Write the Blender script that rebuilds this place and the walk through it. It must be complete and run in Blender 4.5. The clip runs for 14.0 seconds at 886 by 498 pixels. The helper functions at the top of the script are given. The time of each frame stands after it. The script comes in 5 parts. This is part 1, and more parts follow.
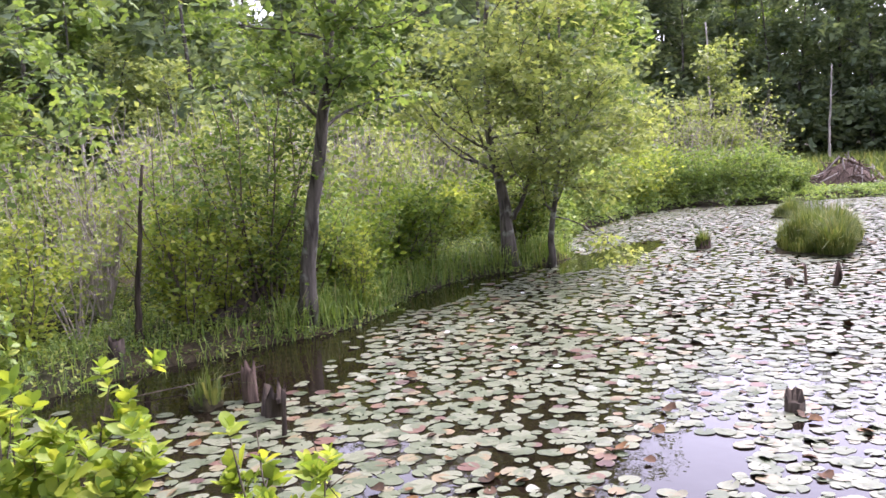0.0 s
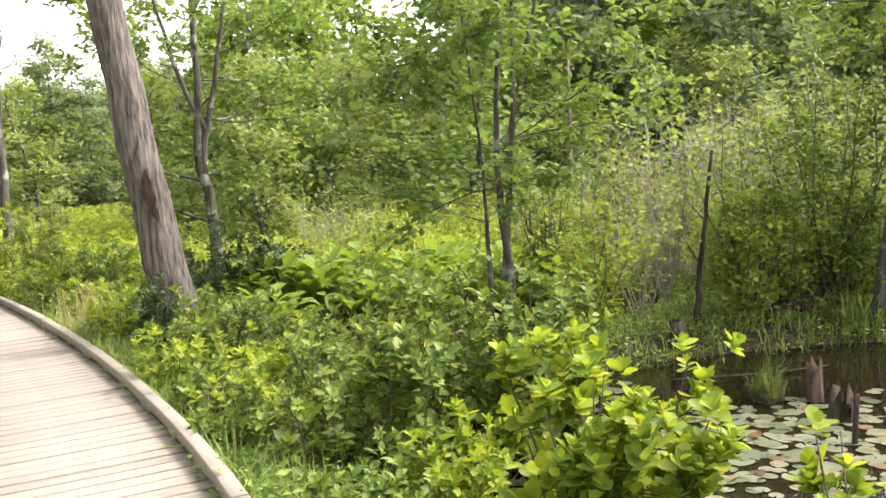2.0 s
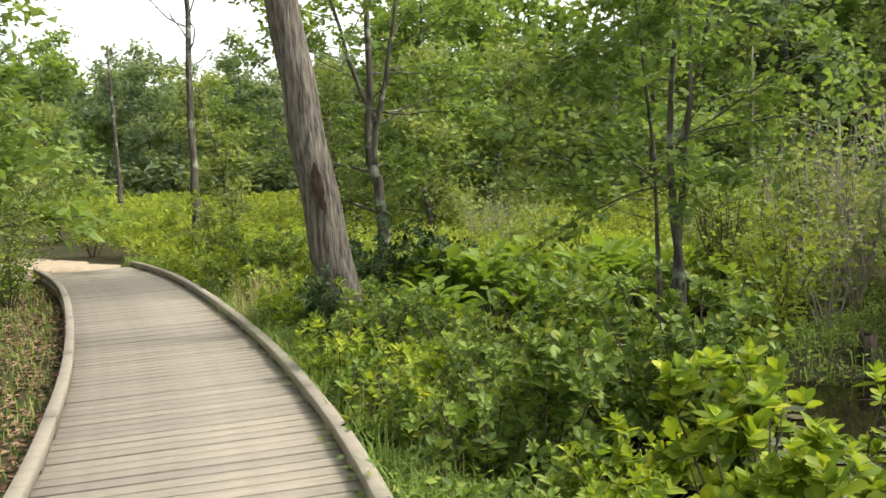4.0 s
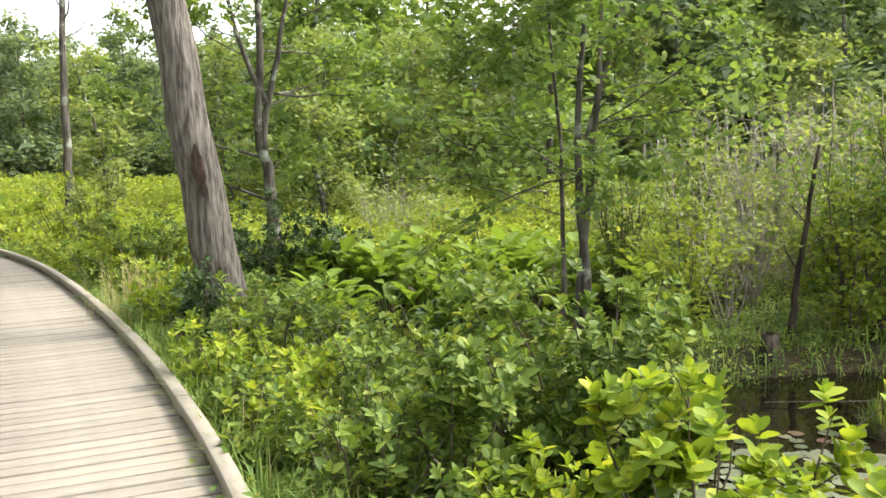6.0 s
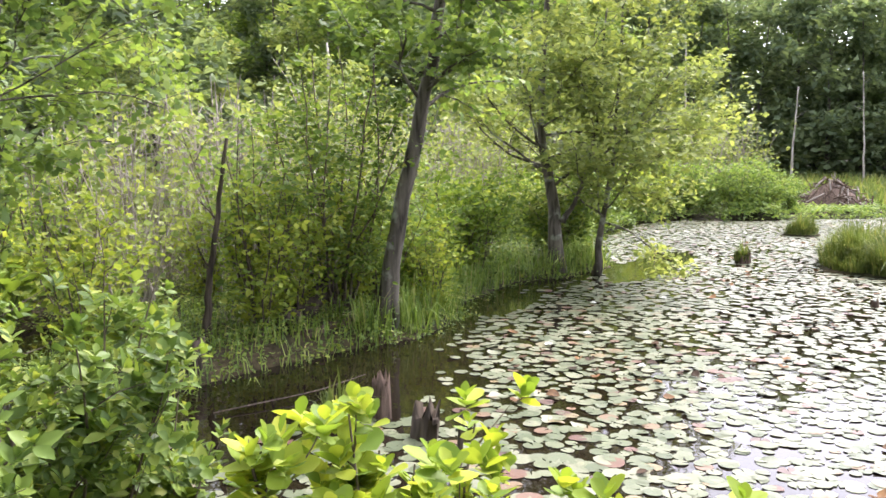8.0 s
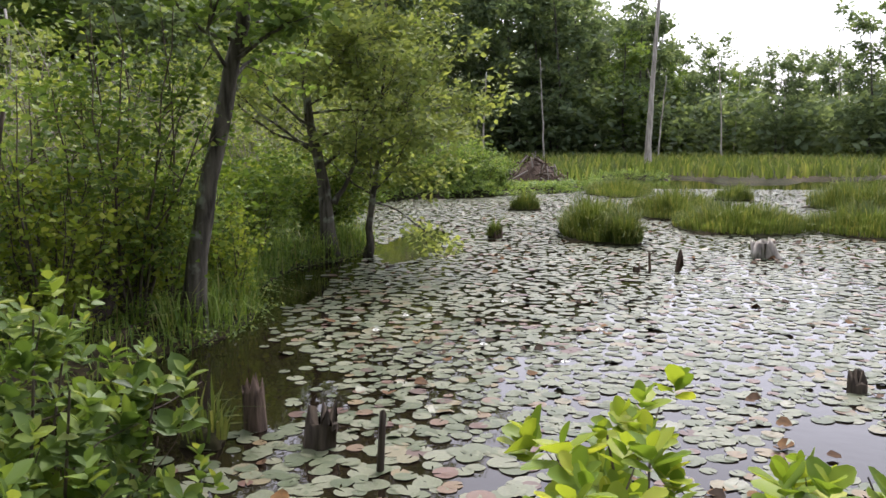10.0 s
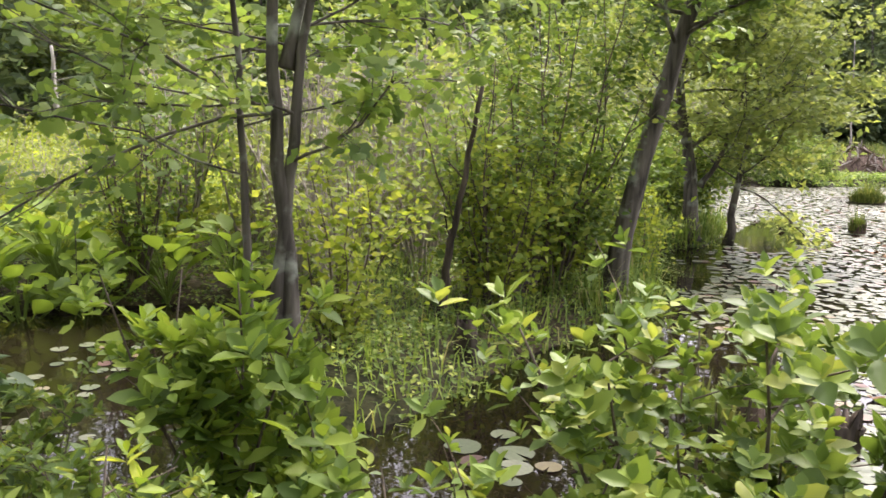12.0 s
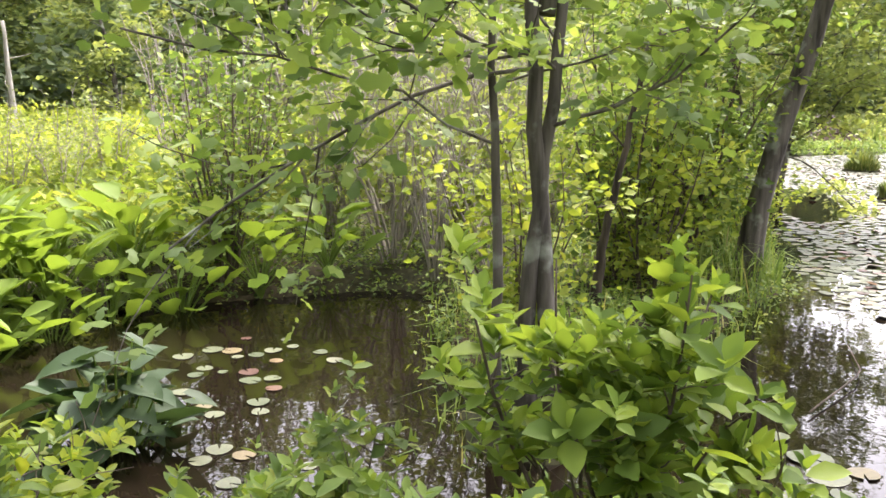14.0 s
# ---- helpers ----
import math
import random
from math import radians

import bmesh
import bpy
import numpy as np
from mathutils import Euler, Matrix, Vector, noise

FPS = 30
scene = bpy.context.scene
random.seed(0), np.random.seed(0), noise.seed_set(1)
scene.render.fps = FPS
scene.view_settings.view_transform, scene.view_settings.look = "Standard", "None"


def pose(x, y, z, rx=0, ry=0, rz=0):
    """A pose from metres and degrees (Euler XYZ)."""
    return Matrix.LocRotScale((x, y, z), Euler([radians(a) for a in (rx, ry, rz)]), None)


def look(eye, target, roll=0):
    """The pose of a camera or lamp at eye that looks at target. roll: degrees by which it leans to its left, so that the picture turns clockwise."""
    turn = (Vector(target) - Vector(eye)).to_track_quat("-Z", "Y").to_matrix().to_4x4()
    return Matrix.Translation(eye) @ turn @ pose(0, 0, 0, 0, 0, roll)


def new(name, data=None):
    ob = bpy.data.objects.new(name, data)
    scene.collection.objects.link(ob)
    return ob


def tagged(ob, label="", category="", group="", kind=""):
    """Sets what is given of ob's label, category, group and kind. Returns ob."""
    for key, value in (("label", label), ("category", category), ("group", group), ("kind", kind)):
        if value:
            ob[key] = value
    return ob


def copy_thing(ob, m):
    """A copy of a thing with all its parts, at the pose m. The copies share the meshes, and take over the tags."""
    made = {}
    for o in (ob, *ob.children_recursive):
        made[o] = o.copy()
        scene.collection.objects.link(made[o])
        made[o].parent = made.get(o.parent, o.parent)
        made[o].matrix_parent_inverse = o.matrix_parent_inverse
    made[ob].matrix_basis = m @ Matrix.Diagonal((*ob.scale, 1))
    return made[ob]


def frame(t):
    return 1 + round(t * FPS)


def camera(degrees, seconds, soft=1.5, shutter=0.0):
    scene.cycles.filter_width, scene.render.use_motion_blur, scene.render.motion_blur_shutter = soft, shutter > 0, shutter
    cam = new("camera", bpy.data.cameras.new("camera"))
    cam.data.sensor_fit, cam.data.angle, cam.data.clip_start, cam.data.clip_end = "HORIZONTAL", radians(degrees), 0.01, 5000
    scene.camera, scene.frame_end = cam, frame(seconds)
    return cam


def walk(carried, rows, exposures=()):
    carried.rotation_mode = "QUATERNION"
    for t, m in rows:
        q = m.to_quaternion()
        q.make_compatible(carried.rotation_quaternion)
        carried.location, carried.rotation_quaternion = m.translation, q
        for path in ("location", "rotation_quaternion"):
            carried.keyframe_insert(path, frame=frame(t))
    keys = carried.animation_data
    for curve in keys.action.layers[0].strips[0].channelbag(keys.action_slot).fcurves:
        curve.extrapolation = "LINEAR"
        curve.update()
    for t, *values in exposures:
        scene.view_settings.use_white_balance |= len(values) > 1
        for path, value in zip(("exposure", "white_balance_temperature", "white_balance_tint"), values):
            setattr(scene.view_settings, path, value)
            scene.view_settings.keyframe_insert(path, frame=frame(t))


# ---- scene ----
cam = camera(54.0, 14.0, 1.55, 0.06)
PATH = [
    (0, (0.667, -1.091, 1.645), (2.35, -0.033, 1.427), -3.2),
    (0.5, (0.655, -1.038, 1.626), (2.19, 0.229, 1.419), -3.3),
    (1, (0.652, -0.985, 1.615), (1.947, 0.524, 1.407), -3.1),
    (1.5, (0.616, -0.943, 1.608), (1.639, 0.764, 1.414), -3.1),
    (2, (0.564, -0.947, 1.617), (1.332, 0.892, 1.442), -3.1),
    (2.5, (0.576, -0.902, 1.654), (1.071, 1.029, 1.484), -3.2),
    (2.7, (0.589, -0.871, 1.663), (0.995, 1.08, 1.49), -3.1),
    (4.8, (0.798, -0.656, 1.674), (1.222, 1.29, 1.494), -1.7),
    (5, (0.833, -0.611, 1.67), (1.298, 1.326, 1.492), -1.5),
    (5.5, (0.852, -0.407, 1.645), (1.443, 1.494, 1.446), -0.5),
    (6, (0.804, -0.149, 1.656), (1.438, 1.736, 1.444), -1.0),
    (6.5, (0.805, 0.222, 1.605), (1.604, 2.044, 1.398), 1.0),
    (7, (0.66, 0.589, 1.576), (1.746, 2.258, 1.393), 1.4),
    (7.5, (0.621, 0.865, 1.571), (2.115, 2.181, 1.379), -0.8),
    (8, (0.583, 1.207, 1.569), (2.347, 2.124, 1.349), 0.2),
    (8.5, (0.626, 1.571, 1.562), (2.497, 2.233, 1.327), -0.4),
    (8.7, (0.642, 1.735, 1.556), (2.568, 2.216, 1.312), -0.6),
    (10.8, (0.659, 3.453, 1.492), (2.63, 3.673, 1.233), 0.0),
    (11, (0.639, 3.627, 1.495), (2.6, 3.923, 1.235), 0.4),
    (11.5, (0.528, 4.134, 1.488), (2.447, 4.632, 1.223), 1.3),
    (11.7, (0.468, 4.338, 1.472), (2.348, 4.944, 1.159), 2.9),
    (12, (0.388, 4.577, 1.452), (2.203, 5.357, 1.142), 1.6),
    (12.5, (0.264, 5.012, 1.446), (1.961, 6.027, 1.143), 2.3),
    (13, (0.29, 5.526, 1.396), (2.011, 6.498, 1.092), 0.1),
    (13.3, (0.328, 5.865, 1.344), (2.08, 6.775, 1.023), -0.7),
    (13.5, (0.376, 6.088, 1.325), (2.16, 6.936, 1.014), -0.5),
    (14, (0.477, 6.641, 1.297), (2.346, 7.258, 0.943), 0.7),
]
EXPOSURES = [(0, 2.2, 5850, 37), (0.5, 2.45, 5850, 37), (1, 2.48, 5900, 33), (1.5, 2.48, 6100, 27), (2, 2.2, 6700, 18), (2.5, 1.55, 6800, 10), (5, 1.45, 6900, 8), (6, 2.0, 6600, 10), (6.5, 2.35, 6500, 14), (7, 2.6, 6400, 22), (7.5, 2.7, 6400, 24), (8, 2.42, 6200, 22), (8.6, 1.95, 6350, 16), (10.8, 1.2, 6100, 22), (11, 1.2, 6100, 22), (11.7, 1.75, 6400, 22), (12.2, 2.55, 6500, 26), (12.5, 2.85, 6500, 28), (13, 2.8, 6500, 26), (13.5, 2.9, 6500, 25), (14, 2.65, 6500, 22)]
walk(cam, [(t, look(eye, target, roll)) for t, eye, target, roll in PATH], EXPOSURES)

# ---------------- light ----------------
world = bpy.data.worlds.new("world")
scene.world = world
world.use_nodes = True
wn = world.node_tree
sky = wn.nodes.new("ShaderNodeTexSky")
sky.sky_type = "NISHITA"
sky.sun_disc = False
SUN_ELEVATION, SUN_HEADING = 55, 98
sky.sun_elevation = radians(SUN_ELEVATION)
sky.sun_rotation = radians(SUN_HEADING)
sky.dust_density = 2.5
pale = wn.nodes.new("ShaderNodeHueSaturation")
pale.inputs["Saturation"].default_value = 0.22
wn.links.new(sky.outputs[0], pale.inputs["Color"])
wn.links.new(pale.outputs[0], wn.nodes["Background"].inputs[0])
wn.nodes["Background"].inputs[1].default_value = 0.15
sun = new("sun", bpy.data.lights.new("sun", "SUN"))
sun.data.energy, sun.data.angle, sun.data.color = 1.5, radians(14), (1.0, 0.95, 0.86)
sh, se = radians(SUN_HEADING), radians(SUN_ELEVATION)
sun.matrix_world = look((60 * math.sin(sh) * math.cos(se), 60 * math.cos(sh) * math.cos(se), 60 * math.sin(se)), (0, 0, 0))

WATER = -0.6


# ---------------- materials ----------------
def mat_base(name, rough=0.7, spec=0.5):
    m = bpy.data.materials.new(name)
    m.use_nodes = True
    b = m.node_tree.nodes["Principled BSDF"]
    b.inputs["Roughness"].default_value = rough
    b.inputs["Specular IOR Level"].default_value = spec
    return m, m.node_tree, b


def ramp(nt, stops):
    r = nt.nodes.new("ShaderNodeValToRGB")
    els = r.color_ramp.elements
    while len(els) < len(stops):
        els.new(0.5)
    for e, (p, c) in zip(els, stops):
        e.position, e.color = p, (*c, 1)
    return r


def tex_noise(nt, scale, detail=4.0, stretch=None, coord="Object"):
    tc = nt.nodes.new("ShaderNodeTexCoord")
    n = nt.nodes.new("ShaderNodeTexNoise")
    n.inputs["Scale"].default_value, n.inputs["Detail"].default_value = scale, detail
    src = tc.outputs[coord]
    if stretch:
        mp = nt.nodes.new("ShaderNodeMapping")
        mp.inputs["Scale"].default_value = stretch
        nt.links.new(src, mp.inputs[0])
        src = mp.outputs[0]
    nt.links.new(src, n.inputs["Vector"])
    return n


def mix_rgb(nt, a, b, fac, mode="MIX"):
    m = nt.nodes.new("ShaderNodeMix")
    m.data_type, m.blend_type = "RGBA", mode
    for sock, v in ((m.inputs[0], fac), (m.inputs[6], a), (m.inputs[7], b)):
        if isinstance(v, (int, float)):
            sock.default_value = v
        elif isinstance(v, tuple):
            sock.default_value = (*v, 1)
        else:
            nt.links.new(v, sock)
    return m.outputs[2]


def bump(nt, height, bsdf, strength=0.3, dist=0.01):
    b = nt.nodes.new("ShaderNodeBump")
    b.inputs["Strength"].default_value, b.inputs["Distance"].default_value = strength, dist
    nt.links.new(height, b.inputs["Height"])
    nt.links.new(b.outputs[0], bsdf.inputs["Normal"])


def leaf_mat(name, stops, rough=0.42, through_light=0.4, patch=0.6):
    """Leaves: colour differs leaf by leaf, with blotches, and light passes through the blade."""
    m, nt, b = mat_base(name, rough + 0.12, 0.22)
    geo = nt.nodes.new("ShaderNodeNewGeometry")
    r = ramp(nt, stops)
    nt.links.new(geo.outputs["Random Per Island"], r.inputs[0])
    n = tex_noise(nt, patch, 3.0)
    r2 = ramp(nt, [(0.3, (0.64, 0.68, 0.74)), (0.7, (1.24, 1.2, 1.3))])
    nt.links.new(n.outputs[0], r2.inputs[0])
    col = mix_rgb(nt, r.outputs[0], r2.outputs[0], 1.0, "MULTIPLY")
    nt.links.new(col, b.inputs["Base Color"])
    t = nt.nodes.new("ShaderNodeBsdfTranslucent")
    warm = mix_rgb(nt, col, (1.22, 1.18, 0.62), 1.0, "MULTIPLY")
    nt.links.new(warm, t.inputs[0])
    mx = nt.nodes.new("ShaderNodeMixShader")
    mx.inputs[0].default_value = through_light
    nt.links.new(b.outputs[0], mx.inputs[1])
    nt.links.new(t.outputs[0], mx.inputs[2])
    nt.links.new(mx.outputs[0], nt.nodes["Material Output"].inputs[0])
    return m


def bark_mat(name, dark, light, scale=9.0, depth=0.02, lichen=None):
    m, nt, b = mat_base(name, 0.9, 0.2)
    n = tex_noise(nt, scale, 6.0, (1.6, 1.6, 0.22))
    r = ramp(nt, [(0.32, dark), (0.68, light)])
    nt.links.new(n.outputs[0], r.inputs[0])
    col = r.outputs[0]
    if lichen:
        n2 = tex_noise(nt, 3.5, 5.0)
        r2 = ramp(nt, [(0.55, (0, 0, 0)), (0.66, (1, 1, 1))])
        nt.links.new(n2.outputs[0], r2.inputs[0])
        col = mix_rgb(nt, col, lichen, r2.outputs[0])
    nt.links.new(col, b.inputs["Base Color"])
    bump(nt, n.outputs[0], b, 0.9, depth)
    return m


M = {}
M["leaf_bright"] = leaf_mat("leaf_bright", [(0.0, (0.15, 0.24, 0.03)), (0.5, (0.255, 0.345, 0.036)), (0.85, (0.36, 0.43, 0.045)), (1.0, (0.46, 0.49, 0.06))], 0.38, 0.45)
M["leaf_mid"] = leaf_mat("leaf_mid", [(0.0, (0.08, 0.135, 0.03)), (0.5, (0.15, 0.23, 0.043)), (0.85, (0.235, 0.315, 0.055)), (1.0, (0.33, 0.37, 0.075))], 0.36, 0.38)
M["leaf_tree"] = leaf_mat("leaf_tree", [(0.0, (0.11, 0.18, 0.045)), (0.5, (0.19, 0.285, 0.068)), (1.0, (0.29, 0.38, 0.09))], 0.42, 0.45, 0.4)
M["leaf_pale"] = leaf_mat("leaf_pale", [(0.0, (0.16, 0.22, 0.075)), (0.5, (0.26, 0.32, 0.10)), (1.0, (0.37, 0.42, 0.13))], 0.45, 0.45, 0.4)
# far foliage: distance haze put into the base colour, paler and bluer
M["leaf_far_haze"] = leaf_mat("leaf_far_haze", [(0.0, (0.12, 0.17, 0.09)), (0.5, (0.185, 0.25, 0.13)), (1.0, (0.27, 0.34, 0.165))], 0.6, 0.5, 0.15)
M["leaf_dark"] = leaf_mat("leaf_dark", [(0.0, (0.025, 0.055, 0.018)), (0.6, (0.05, 0.09, 0.03)), (1.0, (0.09, 0.14, 0.04))], 0.4, 0.25)
M["leaf_arum"] = leaf_mat("leaf_arum", [(0.0, (0.09, 0.155, 0.03)), (0.5, (0.18, 0.275, 0.042)), (1.0, (0.30, 0.395, 0.058))], 0.42, 0.45)
M["leaf_meadow"] = leaf_mat("leaf_meadow", [(0.0, (0.17, 0.24, 0.04)), (0.5, (0.27, 0.35, 0.05)), (1.0, (0.40, 0.44, 0.08))], 0.5, 0.5, 0.25)
M["grass"] = leaf_mat("grass", [(0.0, (0.11, 0.19, 0.045)), (0.5, (0.20, 0.30, 0.06)), (0.9, (0.31, 0.40, 0.10)), (1.0, (0.42, 0.37, 0.17))], 0.45, 0.4)
M["dry_grass"] = leaf_mat("dry_grass", [(0.0, (0.42, 0.33, 0.17)), (1.0, (0.60, 0.50, 0.30))], 0.7, 0.3)
M["sedge"] = leaf_mat("sedge", [(0.0, (0.085, 0.125, 0.03)), (0.6, (0.145, 0.195, 0.05)), (1.0, (0.26, 0.27, 0.085))], 0.5, 0.4)
M["bark_oak"] = bark_mat("bark_oak", (0.05, 0.043, 0.036), (0.25, 0.222, 0.188), 17, 0.05)
M["bark_grey"] = bark_mat("bark_grey", (0.034, 0.03, 0.024), (0.145, 0.13, 0.105), 10, 0.015, (0.28, 0.30, 0.24))
M["bark_dark"] = bark_mat("bark_dark", (0.02, 0.016, 0.012), (0.10, 0.08, 0.06), 12, 0.015)
M["dead_wood"] = bark_mat("dead_wood", (0.22, 0.20, 0.17), (0.52, 0.48, 0.42), 8, 0.012)
M["rot_wood"] = bark_mat("rot_wood", (0.025, 0.018, 0.013), (0.17, 0.12, 0.09), 14, 0.03)
M["twig"] = bark_mat("twig", (0.05, 0.04, 0.03), (0.16, 0.13, 0.10), 20, 0.004)
M["dead_twig"] = bark_mat("dead_twig", (0.16, 0.14, 0.12), (0.40, 0.36, 0.32), 20, 0.004)

# weathered deck boards
m, nt, b = mat_base("deck_wood", 0.8, 0.3)
oi = nt.nodes.new("ShaderNodeObjectInfo")
n1 = tex_noise(nt, 16.0, 6.0, (0.12, 12.0, 4.0))
n2 = tex_noise(nt, 7.0, 6.0, (1, 1, 1))
r = ramp(nt, [(0.3, (0.195, 0.174, 0.145)), (0.65, (0.275, 0.25, 0.212))])
nt.links.new(n1.outputs[0], r.inputs[0])
rr = ramp(nt, [(0.0, (0.9, 0.9, 0.9)), (0.5, (1.0, 0.99, 0.97)), (1.0, (1.09, 1.08, 1.05))])
nt.links.new(oi.outputs["Random"], rr.inputs[0])
c = mix_rgb(nt, r.outputs[0], rr.outputs[0], 1.0, "MULTIPLY")
r3 = ramp(nt, [(0.28, (0.86, 0.86, 0.84)), (0.6, (1.04, 1.03, 1.02))])
nt.links.new(n2.outputs[0], r3.inputs[0])
nt.links.new(mix_rgb(nt, c, r3.outputs[0], 1.0, "MULTIPLY"), b.inputs["Base Color"])
bump(nt, n1.outputs[0], b, 0.35, 0.002)
M["deck"] = m

# ground: soil, leaf litter and moss
m, nt, b = mat_base("soil", 0.95, 0.15)
n1 = tex_noise(nt, 0.5, 8.0)
n2 = tex_noise(nt, 14.0, 6.0)
r = ramp(nt, [(0.3, (0.03, 0.036, 0.016)), (0.5, (0.048, 0.048, 0.024)), (0.72, (0.08, 0.06, 0.038))])
nt.links.new(n1.outputs[0], r.inputs[0])
r2 = ramp(nt, [(0.35, (0.5, 0.5, 0.5)), (0.7, (1.4, 1.3, 1.2))])
nt.links.new(n2.outputs[0], r2.inputs[0])
nt.links.new(mix_rgb(nt, r.outputs[0], r2.outputs[0], 1.0, "MULTIPLY"), b.inputs["Base Color"])
bump(nt, n2.outputs[0], b, 0.8, 0.03)
M["soil"] = m

m, nt, b = mat_base("path_dirt", 0.95, 0.15)
n1 = tex_noise(nt, 6.0, 7.0)
r = ramp(nt, [(0.3, (0.30, 0.24, 0.17)), (0.7, (0.45, 0.37, 0.28))])
nt.links.new(n1.outputs[0], r.inputs[0])
nt.links.new(r.outputs[0], b.inputs["Base Color"])
bump(nt, n1.outputs[0], b, 0.6, 0.02)
M["dirt"] = m

m, nt, b = mat_base("pond_water", 0.02, 0.5)
b.inputs["IOR"].default_value = 1.33
n0 = tex_noise(nt, 0.35, 4.0)
r = ramp(nt, [(0.3, (0.007, 0.005, 0.003)), (0.7, (0.014, 0.010, 0.006))])
nt.links.new(n0.outputs[0], r.inputs[0])
nt.links.new(r.outputs[0], b.inputs["Base Color"])
n1 = tex_noise(nt, 4.0, 3.0)
bump(nt, n1.outputs[0], b, 0.12, 0.02)
M["water"] = m

# floating leaves: waxy, grey-green, some yellow or red-brown
m, nt, b = mat_base("pad_skin", 0.46, 0.32)
geo = nt.nodes.new("ShaderNodeNewGeometry")
oi = nt.nodes.new("ShaderNodeObjectInfo")
both = nt.nodes.new("ShaderNodeMath")
both.operation = "ADD"
nt.links.new(geo.outputs["Random Per Island"], both.inputs[0])
nt.links.new(oi.outputs["Random"], both.inputs[1])
wrap = nt.nodes.new("ShaderNodeMath")
wrap.operation = "FRACT"
nt.links.new(both.outputs[0], wrap.inputs[0])
r = ramp(nt, [(0.0, (0.055, 0.075, 0.033)), (0.45, (0.10, 0.118, 0.062)), (0.86, (0.15, 0.16, 0.10)), (0.93, (0.16, 0.12, 0.055)), (0.965, (0.11, 0.055, 0.035)), (1.0, (0.06, 0.03, 0.022))])
nt.links.new(wrap.outputs[0], r.inputs[0])
n1 = tex_noise(nt, 30.0, 4.0)
r2 = ramp(nt, [(0.3, (0.8, 0.8, 0.8)), (0.7, (1.15, 1.15, 1.1))])
nt.links.new(n1.outputs[0], r2.inputs[0])
nt.links.new(mix_rgb(nt, r.outputs[0], r2.outputs[0], 1.0, "MULTIPLY"), b.inputs["Base Color"])
bump(nt, n1.outputs[0], b, 0.25, 0.004)
M["pad"] = m
m, nt, b = mat_base("petal_white", 0.5, 0.4)
b.inputs["Base Color"].default_value = (0.82, 0.82, 0.78, 1)
M["petal"] = m
m, nt, b = mat_base("litter", 0.9, 0.2)
geo = nt.nodes.new("ShaderNodeNewGeometry")
r = ramp(nt, [(0.0, (0.12, 0.07, 0.045)), (0.5, (0.23, 0.13, 0.085)), (1.0, (0.34, 0.22, 0.15))])
nt.links.new(geo.outputs["Random Per Island"], r.inputs[0])
nt.links.new(r.outputs[0], b.inputs["Base Color"])
M["litter"] = m
m, nt, b = mat_base("withered_pad", 0.8, 0.25)
geo = nt.nodes.new("ShaderNodeNewGeometry")
r = ramp(nt, [(0.0, (0.035, 0.022, 0.012)), (0.6, (0.085, 0.045, 0.02)), (1.0, (0.17, 0.09, 0.03))])
nt.links.new(geo.outputs["Random Per Island"], r.inputs[0])
n1 = tex_noise(nt, 25.0, 4.0)
r2 = ramp(nt, [(0.3, (0.6, 0.6, 0.6)), (0.7, (1.3, 1.25, 1.1))])
nt.links.new(n1.outputs[0], r2.inputs[0])
nt.links.new(mix_rgb(nt, r.outputs[0], r2.outputs[0], 1.0, "MULTIPLY"), b.inputs["Base Color"])
M["withered"] = m


# ---------------- mesh helpers ----------------
class Geo:
    """Triangles gathered from several pieces."""

    def __init__(self):
        self.v, self.f, self.n = [], [], 0

    def add(self, v, f):
        if len(v):
            self.v.append(np.asarray(v, float).reshape(-1, 3))
            self.f.append(np.asarray(f, int).reshape(-1, 3) + self.n)
            self.n += len(self.v[-1])
        return self

    def mesh(self, name, material, smooth=False):
        v, f = np.concatenate(self.v), np.concatenate(self.f)
        me = bpy.data.meshes.new(name)
        me.vertices.add(len(v))
        me.vertices.foreach_set("co", v.astype(np.float32).ravel())
        me.loops.add(f.size)
        me.loops.foreach_set("vertex_index", f.astype(np.int32).ravel())
        me.polygons.add(len(f))
        me.polygons.foreach_set("loop_start", np.arange(0, f.size, 3, dtype=np.int32))
        if smooth:
            me.polygons.foreach_set("use_smooth", np.ones(len(f), dtype=bool))
        me.update(calc_edges=True)
        me.materials.append(material)
        return me


def part(name, geo, material, parent=None, label="", smooth=False):
    """Link triangles as one mesh object, under a thing or under a part."""
    ob = new(name, geo.mesh(name, material, smooth))
    ob.parent = parent
    if label:
        ob["label"] = label
    return ob


def empty(name, at=(0, 0, 0), rz=0.0, size=1.0):
    e = new(name)
    e.empty_display_size = 0.1
    e.location, e.rotation_euler, e.scale = at, (0, 0, rz), (size,) * 3
    return e


def unit(a):
    return a / np.maximum(np.linalg.norm(a, axis=-1, keepdims=True), 1e-9)


